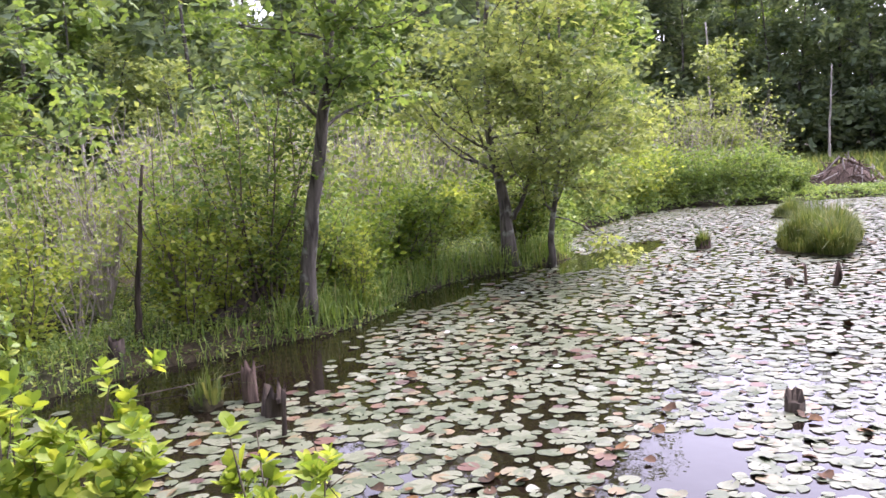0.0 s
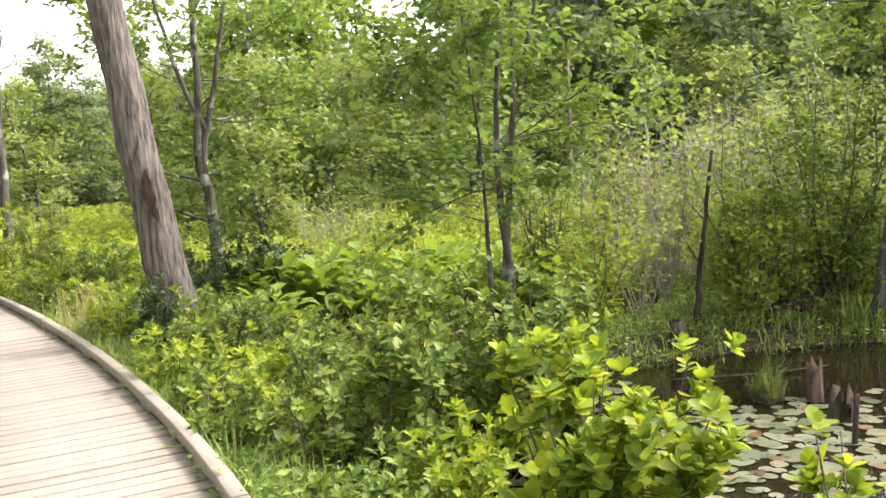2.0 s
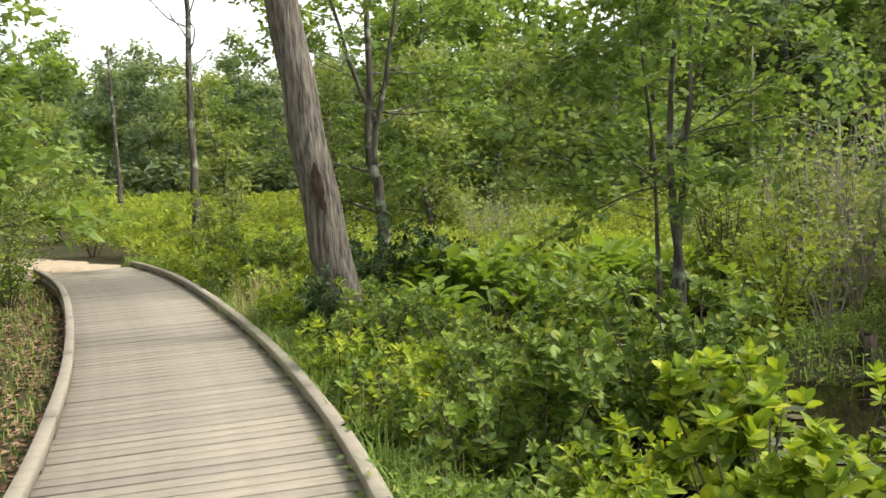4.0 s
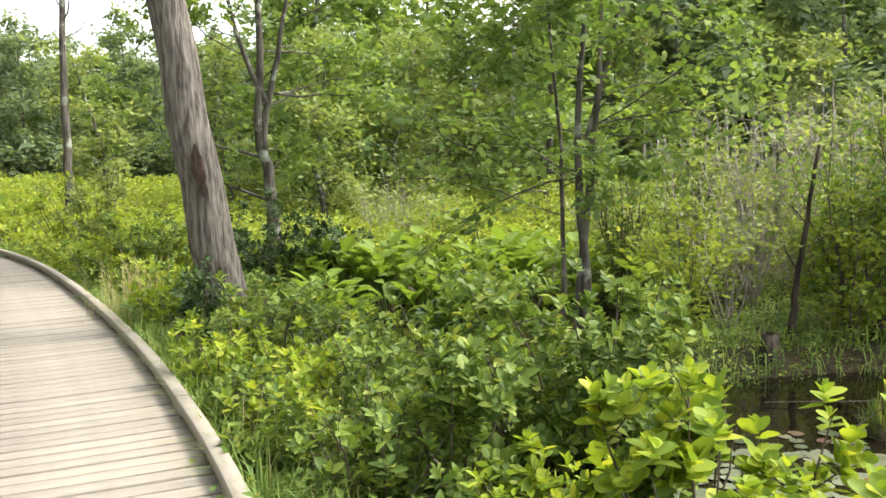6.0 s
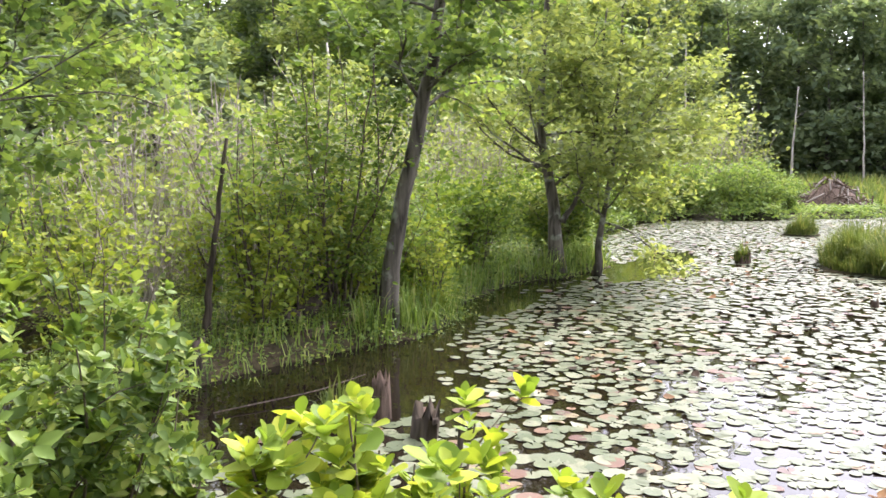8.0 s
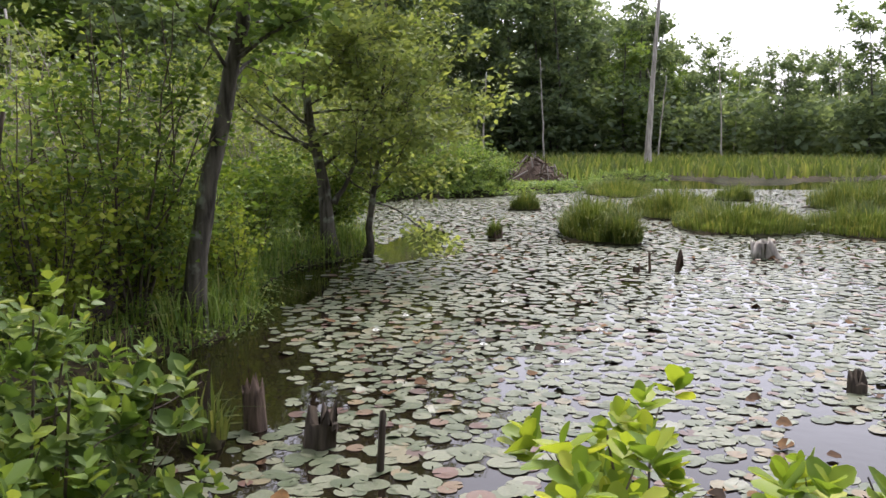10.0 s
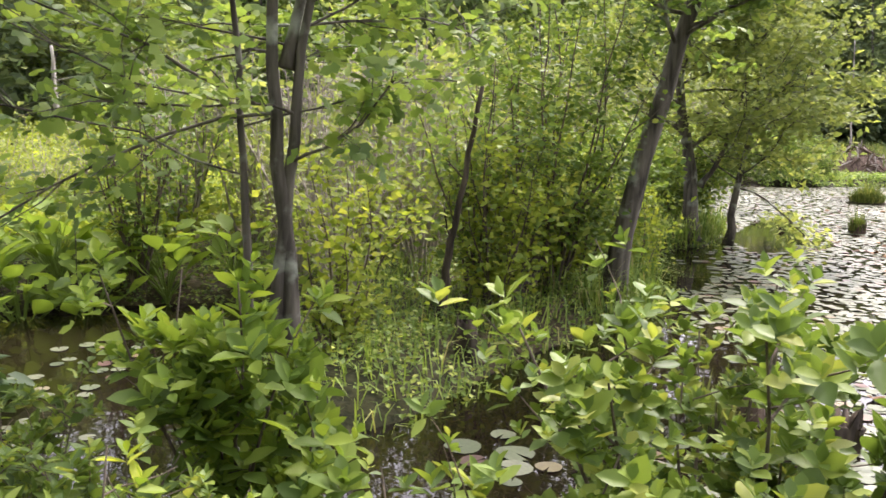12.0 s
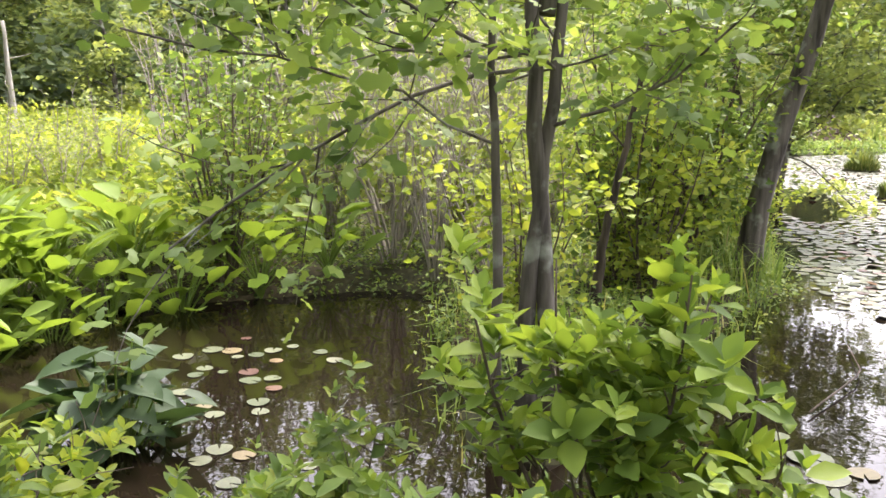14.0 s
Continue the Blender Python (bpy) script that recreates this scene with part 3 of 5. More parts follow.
# ---------------- lily pads ----------------
def pad_shape(r, n=12, notch=0.35, curl=0.0, rng=None):
    """A floating round leaf with its slit, edge slightly raised."""
    a = np.linspace(notch / 2, 2 * np.pi - notch / 2, n)
    rr = r * (1 + 0.05 * np.sin(3 * a + (rng.uniform(0, 6) if rng is not None else 0)))
    z = curl * r * np.maximum(0, np.cos(a - (rng.uniform(0, 6) if rng is not None else 0))) ** 2
    v = np.concatenate([[(0, 0, 0.0)], np.stack([rr * np.cos(a), rr * np.sin(a), z + 0.001], -1)])
    f = [(0, k, k + 1) for k in range(1, n)]
    return v, np.array(f)


rng = np.random.default_rng(11)
NEAR_CLUSTER = [(5.6 + rng.normal(0, 0.42), 9.85 + rng.normal(0, 0.33)) for _ in range(34)] + [(4.4 + rng.uniform(-0.5, 0.6), 9.0 + rng.normal(0, 0.25)) for _ in range(9)]
pad_meshes = [Geo().add(*pad_shape(0.085 + 0.012 * k, 14, 0.3, 0.06, rng)).mesh("lily_pad", M["pad"]) for k in range(5)]
taken = []


def float_pad(x, y, size=1.0):
    ob = new("lily_pad", pad_meshes[int(rng.integers(0, 5))])
    ob.location = (x, y, WATER + 0.002 + rng.uniform(0, 0.005))
    ob.rotation_euler = (0, 0, rng.uniform(0, 6.28))
    ob.scale = (size, size, size)
    tagged(ob, "round grey-green lily pad afloat on dark water", "lily pad", "lily pads")


for x, y in NEAR_CLUSTER:
    if all(math.hypot(x - a, y - b_) > 0.13 for a, b_ in taken) and inland(x, y) < -0.25:
        taken.append((x, y))
        float_pad(x, y, rng.uniform(0.42, 0.7))

for x, y in [(4.9 + rng.normal(0, 0.35), 6.1 + rng.normal(0, 0.22)) for _ in range(26)]:
    if all(math.hypot(x - a, y - b_) > 0.19 for a, b_ in taken):
        taken.append((x, y))
        float_pad(x, y, rng.uniform(0.7, 1.05))

# the great raft of pads on the open pond
xs, ys = [], []
cell = 0.118
gx2, gy2 = np.meshgrid(np.arange(2.6, 36, cell), np.arange(-11, 9, cell), indexing="ij")
px = (gx2 + rng.normal(0, 0.05, gx2.shape)).ravel()
py = (gy2 + rng.normal(0, 0.05, gy2.shape)).ravel()
sd = inland(px, py)
edge_line = np.interp(px, [2.6, 4.5, 5.5, 6.2, 7.1, 9.5, 10.7, 14.3, 17, 19, 36], [5.0, 5.5, 5.2, 4.9, 4.4, 5.5, 5.8, 6.0, 5.6, 7.5, 9])
open_pool = (np.hypot((px - 17.4) / 2.6, (py - 5.3) / 0.55) < 1) | (np.hypot((px - 6.6) / 0.6, (py - 0.7) / 0.4) < 1) | (np.hypot((px - 12.0) / 1.0, (py - 6.1) / 0.35) < 1)
keep = (sd < -0.3) & (py > -3 - 0.33 * px) & (py < edge_line + rng.normal(0, 0.25, px.shape)) & ~open_pool
thin = 1.0 - 0.14 * smooth(-0.3, 0.6, wobble(px * 0.7, py * 0.7)) - 0.2 * smooth(0.25, 0.5, wobble(px * 1.9 + 3, py * 1.9))
thin = np.where(px < 5.2, thin * 0.75, thin)
keep &= rng.uniform(0, 1, px.shape) < thin
px, py = px[keep], py[keep]
close = (px > 4.7) & (px < 7.0) & (py > 1.9) & (py < 4.9)
close &= np.cumsum(close) <= 300
for x, y in zip(px[close], py[close]):
    float_pad(x, y, rng.uniform(0.48, 0.82))
px, py = px[~close], py[~close]
far = px > 14
g = Geo()
for k in range(len(px)):
    big = rng.uniform(0.042, 0.086)
    ragged = rng.uniform() < 0.07
    vv, ff = pad_shape(big, 7 if far[k] else 10, 0.35, 0.4 if ragged else 0.015 + 0.05 * rng.uniform() ** 2, rng)
    a = rng.uniform(0, 6.28)
    ca, sa = math.cos(a), math.sin(a)
    tx_, ty_ = rng.normal(0, 0.008, 2)
    vv = np.stack([vv[:, 0] * ca - vv[:, 1] * sa + px[k], vv[:, 0] * sa + vv[:, 1] * ca + py[k], vv[:, 2] + vv[:, 0] * tx_ + vv[:, 1] * ty_ + WATER + 0.003 + 0.0025 * (k % 3)], -1)
    g.add(vv, ff)
tagged(part("lily_pad_raft", g, M["pad"]), "dense raft of grey-green and rusty lily pads", "lily pads", kind="stuff")

# withered pads: curled rust-brown leaves standing among the rest
rng = np.random.default_rng(12)
g = Geo()
x, y = rng.uniform(5, 24, 1500), rng.uniform(-6, 6.5, 1500)
ok = (inland(x, y) < -0.6) & (y > -3 - 0.33 * x) & (y < np.interp(x, [5, 6.2, 7.1, 9.5, 24], [5, 4.7, 4.2, 5.3, 6])) & (wobble(x * 0.8, y * 0.8) + rng.normal(0, 0.25, 1500) > 0.22)
x, y = x[ok], y[ok]
for k in range(len(x)):
    vv, ff = pad_shape(rng.uniform(0.03, 0.07), 9, 0.5, rng.uniform(0.3, 0.8), rng)
    a = rng.uniform(0, 6.28)
    ca, sa = math.cos(a), math.sin(a)
    vv[:, 2] += 0.5 * np.abs(vv[:, 1]) * rng.uniform(0, 1)
    g.add(np.stack([vv[:, 0] * ca - vv[:, 1] * sa + x[k], vv[:, 0] * sa + vv[:, 1] * ca + y[k], vv[:, 2] + WATER + 0.012], -1), ff)
tagged(part("withered_pads", g, M["withered"]), "curled rust-brown withered lily pads", "lily pads", kind="stuff")


def lily_flower(x, y, seed):
    r_ = np.random.default_rng(seed)
    top = empty("water_lily", (x, y, WATER + 0.012))
    for ring, (n, el, ln) in enumerate(((7, 25, 0.045), (6, 60, 0.036))):
        for k in range(n):
            a = 2 * np.pi * (k + 0.5 * ring) / n
            d = np.array([[math.cos(a) * math.cos(radians(el)), math.sin(a) * math.cos(radians(el)), math.sin(radians(el))]])
            gg = Geo()
            leaves(gg, d * 0.006, d, np.array([[-d[0, 0], -d[0, 1], 1.0]]), [ln], [0.024], "round")
            part("petal", gg, M["petal"], top)
    return tagged(top, "white water lily flower among the pads", "flower", "water lilies")


for k, (x, y) in enumerate([(9.2, 3.4), (10.5, 4.4), (8.6, 2.6), (11.5, 3.3), (12.6, 5.0), (10.0, 2.2), (13.5, 4.2), (9.7, 4.6)]):
    lily_flower(x, y, k)


# ---------------- stumps, posts and dead wood ----------------
def stump(name, x, y, r, h, seed, label, lean=(0.0, 0.0), ragged=0.35, mat="rot_wood", category="stump", base=None, sides=14):
    """A broken stub of trunk: fluted sides and a splintered top."""
    r_ = np.random.default_rng(seed)
    z0 = (float(ground_z(x, y)) - 0.1) if base is None else base
    full = h + WATER - z0 if base is None else h
    a = np.linspace(0, 2 * np.pi, sides, endpoint=False)
    flute = 1 + 0.13 * r_.standard_normal(sides)
    rows = []
    for t in (0, 0.3, 0.6, 0.85, 1.0):
        rr = r * flute * (1.25 - 0.35 * t) * (1 + 0.04 * r_.standard_normal(sides))
        z = np.full(sides, full * t)
        if t == 1.0:
            z = full * (1 - ragged * r_.uniform(0, 1, sides))
        rows.append(np.stack([rr * np.cos(a) + lean[0] * t * full, rr * np.sin(a) + lean[1] * t * full, z], -1))
    v = np.concatenate(rows + [np.array([[lean[0] * full * 0.8, lean[1] * full * 0.8, full * (1 - ragged) * 0.92]])])
    f = []
    for i in range(4):
        for j in range(sides):
            k2 = (j + 1) % sides
            f += [(i * sides + j, i * sides + k2, (i + 1) * sides + k2), (i * sides + j, (i + 1) * sides + k2, (i + 1) * sides + j)]
    f += [(4 * sides + j, 4 * sides + (j + 1) % sides, 5 * sides) for j in range(sides)]
    ob = part(name, Geo().add(v, f), M[mat])
    ob.location = (x, y, z0)
    return tagged(ob, label, category)


stump("stump", 6.5, 4.82, 0.075, 0.42, 1, "rotten brown broken stump standing in dark water", (0.05, 0.06), 0.3)
stump("stump", 6.25, 4.36, 0.1, 0.32, 2, "squat splintered stump standing at the pads' edge", (0.0, -0.1), 0.45, "bark_dark")
stump("wooden_post", 5.83, 3.84, 0.024, 0.42, 3, "slim dark wooden post standing in the pond", (0.02, -0.05), 0.06, "bark_dark", "post", sides=9)
stump("stump", 7.95, 0.22, 0.075, 0.2, 4, "small dark stump among lily pads", (0.05, 0), 0.25, "bark_dark")
stump("stump", 6.7, 7.05, 0.085, 0.46, 5, "dark brown rotten stump at the mossy bank", (0.1, 0.05), 0.75, "bark_dark")
stump("stump", 16.2, -1.4, 0.17, 0.42, 6, "pale weathered stump in the far pond", (0.0, 0.5), 0.5, "dead_wood")
stump("stub", 18.57, 3.83, 0.14, 0.3, 7, "dark stub with sedge growing from it", (0, 0), 0.3)
stump("stick", 14.38, 1.14, 0.025, 0.36, 8, "thin dead stick upright in the pond", (0.0, 0.05), 0.1, "rot_wood", "stick", sides=8)
stump("stick", 14.36, 0.85, 0.045, 0.38, 9, "short broken dead stem in the pond", (0.0, -0.15), 0.35, "rot_wood", "stick", sides=9)
stump("stick", 14.26, 1.36, 0.06, 0.2, 10, "low rotten stem end in the pond", (0.0, 0.05), 0.35, "rot_wood", "stick", sides=9)
stump("stump", 3.9, 11.3, 0.06, 0.28, 12, "small brown stump in shaded water", (0, 0), 0.3)


def log(name, pts, r0, r1, seed, mat, label, category="log"):
    r_ = np.random.default_rng(seed)
    pts = np.asarray(pts, float)
    u = np.linspace(0, 1, 10)
    line = np.array([interp(pts, t) for t in u]) + r_.standard_normal((10, 3)) * r0 * 0.12
    return tagged(part(name, Geo().add(*tube(line, np.linspace(r0, r1, 10), 10, r_, 0.1)), M[mat], smooth=True), label, category)


log("fallen_log", [(8.35, 7.35, -0.42), (8.9, 7.25, -0.18), (9.35, 7.3, 0.05)], 0.14, 0.09, 3, "bark_dark", "dark rotten fallen log on the bank")
log("fallen_log", [(8.2, 6.9, -0.45), (8.9, 6.85, -0.4), (9.6, 6.6, -0.42)], 0.07, 0.04, 4, "rot_wood", "half-sunk brown log along the bank")
log("fallen_branch", [(5.9, 6.1, -0.57), (6.8, 5.7, -0.55), (7.6, 5.7, -0.58)], 0.007, 0.004, 5, "twig", "thin dark branch lying on the water", "branch")

# ---------------- standing trees ----------------
def z_at(x, y):
    return float(ground_z(x, y)) - 0.05


def rooted(x, y):
    return (x, y, z_at(x, y))


# oak beside the boardwalk: straight lean, bare lower trunk
tree("oak_tree", rooted(1.58, 8.6), [([(0, 0, 0), (-0.18, 0, 1.0), (-0.4, 0, 2.6), (-0.6, 0, 4.1), (-1.0, 0.1, 7.5), (-1.1, 0.2, 12)], 0.235, 0.12)], "bark_oak", "leaf_tree", 21,
     limbs=12, zone=(0.68, 1.0), reach=2.6, count=4200, size=0.13, shape="lobed", spread=0.2, label="tall oak with ridged grey-brown bark beside the boardwalk", sides=18)
oak = bpy.data.objects["oak_tree"]
us, zs = np.linspace(-0.3, 0.2, 7), np.linspace(1.72, 2.22, 9)
v = []
for k, z in enumerate(zs):
    w_ = math.sin(math.pi * (k + 0.4) / 8.8) ** 0.9 * (1 + 0.2 * math.sin(k * 2.3))
    for u in us:
        a = -math.pi / 2 + u * w_
        rr_ = 0.223 + 0.004 * math.cos(u * 2.4)
        v.append((float(np.interp(z, [0, 1.0, 2.6], [0, -0.18, -0.4])) + rr_ * math.cos(a), rr_ * math.sin(a), z))
ii, jj = np.meshgrid(np.arange(8), np.arange(6), indexing="ij")
q = np.stack([ii * 7 + jj, ii * 7 + jj + 1, (ii + 1) * 7 + jj + 1, (ii + 1) * 7 + jj], -1).reshape(-1, 4)
part("bark_scar", Geo().add(v, np.concatenate([q[:, [0, 1, 2]], q[:, [0, 2, 3]]])), M["wound"], oak, "dark red-brown scar in the bark")
# forked maple behind it
bz = z_at(2.75, 14)
tree("maple_tree", (2.75, 14.0, bz), [([(0, 0, 0), (-0.06, 0, 1.0), (-0.1, 0, 1.8), (-0.26, 0, 2.5), (-0.16, 0, 3.6), (-0.2, 0, 5.0), (-0.2, 0.3, 8.5)], 0.125, 0.03),
                                     ([(-0.2, 0, 2.3), (-0.12, 0, 2.9), (0.12, 0, 3.9), (0.3, 0, 4.9), (0.6, 0.2, 8)], 0.07, 0.02),
                                     ([(-0.12, 0, 3.0), (-0.5, 0, 4.0), (-0.75, 0, 5.0), (-1.2, 0, 7.5)], 0.05, 0.015)], "bark_grey", "leaf_tree", 22,
     limbs=30, zone=(0.2, 1.0), reach=2.6, twigs=6, count=8500, size=0.12, shape="lobed", spread=0.1, elev=(-5, 25), label="forked maple with dark trunk at the meadow's edge")
# clump of stems in the pool
bz = z_at(4.9, 7.65)
tree("maple_tree", (4.85, 7.6, bz), [([(0.09, -0.14, 0), (0.05, -0.07, 0.8), (0.0, 0, 1.7), (0.0, 0.05, 2.4), (0.1, 0.05, 3.6), (0.2, 0.1, 7.5)], 0.06, 0.018),
                                    ([(-0.01, 0.02, 0), (0.02, -0.01, 1.0), (0.07, -0.09, 1.9), (0.13, -0.16, 2.8), (0.2, -0.2, 6)], 0.055, 0.015),
                                    ([(-0.12, 0.14, 0), (-0.1, 0.16, 1.2), (-0.1, 0.22, 2.4), (-0.3, 0.3, 4.5)], 0.036, 0.01),
                                    ([(0.04, -0.03, 2.2), (0.25, -0.15, 3.2), (0.5, -0.2, 4.2), (0.8, -0.3, 6.0)], 0.035, 0.01)], "bark_grey", "leaf_tree", 23,
     limbs=44, zone=(0.42, 1.0), reach=2.0, twigs=6, count=6800, size=0.11, shape="lobed", spread=0.09, elev=(-8, 25), label="several-stemmed maple on a hummock in the pool")
# leaning tree at the water's edge
bz = z_at(9.2, 6.45)
tree("red_maple", (9.2, 6.45, bz), [([(0, 0, 0), (0.02, -0.1, 1.0), (0.0, -0.35, 2.0), (0.0, -0.6, 3.0), (0.0, -0.8, 4.1), (0.1, -1.2, 7.5)], 0.12, 0.04)], "bark_grey", "leaf_tree", 24,
     limbs=26, zone=(0.5, 1.0), reach=2.0, twigs=6, count=4800, size=0.12, shape="lobed", spread=0.11, label="leaning maple with grey lichened bark at the water's edge")
# pale-leaved pair out along the bank
bz = z_at(15, 6.4)
tree("willow_tree", (15.0, 6.45, bz), [([(0, 0, 0), (0, 0.05, 1.0), (0, 0.2, 1.8), (0, 0.35, 2.5), (0, 0.3, 4.0), (0, 0.1, 6.0)], 0.14, 0.03),
                                      ([(0, -0.1, 0.9), (0, -0.4, 1.4), (0, -0.7, 2.6), (0, -0.8, 4.5)], 0.05, 0.015)], "bark_grey", "leaf_pale", 25,
     limbs=34, zone=(0.3, 1.0), reach=2.6, twigs=6, count=11000, size=0.12, shape="slim", spread=0.15, elev=(5, 45), label="broad pale-green tree leaning over the pond bank")
tree("willow_tree", (15.6, 5.9, z_at(15.6, 6.2)), [([(0, 0, 0), (0, -0.05, 0.8), (0.05, -0.15, 1.4), (0.05, -0.3, 2.6), (0, -0.35, 5)], 0.075, 0.02)], "bark_grey", "leaf_pale", 26,
     limbs=22, zone=(0.3, 1.0), reach=2.3, twigs=6, count=6500, size=0.12, shape="slim", spread=0.15, elev=(5, 45), label="slender pale-green tree on the pond bank")
# bare snags
def snag(x, y, h, r, seed, label, lean=(0, 0), mat="dead_wood", limbs=6, zone=(0.5, 0.98), reach=0.9, base=None):
    return tree("dead_tree", rooted(x, y) if base is None else (x, y, base), [([(0, 0, 0), (lean[0] * 0.3, lean[1] * 0.3, h * 0.4), (lean[0], lean[1], h)], r, r * 0.35)], mat, "leaf_far_haze", seed,
                limbs=limbs, zone=zone, reach=reach, twigs=3, count=0, label=label, category="dead tree", crown=False, joined=math.hypot(x, y) > 30, sides=9, rise=0.06, elev=(15, 60))


snag(7.5, 7.65, 2.2, 0.055, 31, "dark broken snag among bank shrubs", (0.0, -0.35), "bark_dark", 3, (0.4, 0.9), 0.35)
snag(-1.0, 22, 7.6, 0.14, 32, "tall grey dead tree beside the path", (0.15, 0), "bark_grey", 9, (0.7, 0.98), 2.0)
snag(-4.7, 35, 7.2, 0.13, 33, "bare standing dead trunk in the meadow", (-0.1, 0), "bark_grey", 2, (0.5, 0.8), 0.8)
snag(50, -2.7, 11, 0.22, 34, "tall pale dead tree standing in marsh grass", (0.2, -0.5), "dead_wood", 5, (0.45, 0.95), 1.2)
snag(30, 21.7, 6.4, 0.13, 35, "pale dead trunk before the dark woods", (0, 0.05), "dead_wood", 3, (0.5, 0.95), 0.9)
snag(20.6, 26.3, 3.6, 0.13, 36, "white broken dead trunk at the meadow's far side", (-0.1, 0.1), "dead_wood", 0)
snag(16.5, 24.5, 2.6, 0.06, 37, "thin pale dead stem at the meadow's far side", (0.0, 0.0), "dead_wood", 1, (0.5, 0.8), 0.3)
snag(20, 31, 6.5, 0.08, 38, "slim white dead trunk at the wood's edge", (0.05, 0.0), "dead_wood", 2, (0.6, 0.9), 0.6)
snag(12.5, 27, 7.5, 0.14, 39, "pale dead trunk at the wood's edge", (0.05, 0.0), "dead_wood", 4, (0.6, 0.9), 1.2)
for k, (x, y, h) in enumerate([(62, -9, 7), (66, -14, 6), (64, -5, 6), (70, -19, 9), (60, 3, 7), (58, 7, 6), (68, -11, 6.5), (72, -24, 10), (47, 11, 8), (38, 17, 6), (41, 20, 5), (33, 24, 5)]):
    snag(x, y, h, 0.06 + 0.015 * (k % 3), 50 + k, "slender pale dead trunk at the marsh edge", (0.3 * math.sin(k * 2.1), 0.4 * math.cos(k * 1.7)), "dead_wood", 3, (0.5, 0.95), 0.9)

# ---------------- bushes close to the boardwalk ----------------
shrub("alder_bush", rooted(2.75, 2.4), 61, height=1.52, radius=0.55, stems=14, count=3600, size=0.085, shape="round", leaf="leaf_bright", spread=0.06, aspect=0.72, per=8, low=0.35,
      label="yellow-green alder bush with rounded leaves beside the pond")
shrub("alder_bush", rooted(3.0, 1.65), 62, height=0.95, radius=0.5, stems=8, count=1000, size=0.085, shape="round", leaf="leaf_bright", spread=0.06, aspect=0.72, per=8, low=0.35,
      label="low yellow-green alder bush at the water's edge")
shrub("alder_bush", (3.45, 1.45, -0.95), 66, height=1.4, radius=0.42, stems=8, count=1000, size=0.085, shape="round", leaf="leaf_bright", spread=0.06, aspect=0.72, per=8, low=0.45,
      label="small yellow-green alder bush rooted in the shallows")
shrub("alder_bush", (3.3, 4.85, -0.95), 63, height=1.78, radius=0.78, stems=17, count=6800, size=0.076, shape="oval", leaf="leaf_mid", spread=0.08, aspect=0.64, per=7, low=0.25,
      label="wide green alder bush standing in the shallows")
shrub("alder_bush", (3.62, 4.45, -0.95), 64, height=1.35, radius=0.38, stems=9, count=1600, size=0.085, shape="oval", leaf="leaf_mid", spread=0.07, aspect=0.64, per=7, low=0.3,
      label="green alder bush rooted in shallow water")
shrub("alder_bush", rooted(2.35, 4.3), 67, height=1.2, radius=0.5, stems=9, count=1800, size=0.085, shape="oval", leaf="leaf_mid", spread=0.07, aspect=0.64, per=7, low=0.2,
      label="green alder bush between boardwalk and water")
shrub("alder_sapling", (3.5, 6.95, -0.95), 65, height=1.62, radius=0.55, stems=13, count=1900, size=0.125, shape="oval", leaf="leaf_arum", spread=0.07, aspect=0.56, per=7, low=0.35,
      label="bright green broad-leaved sapling at the water's edge")
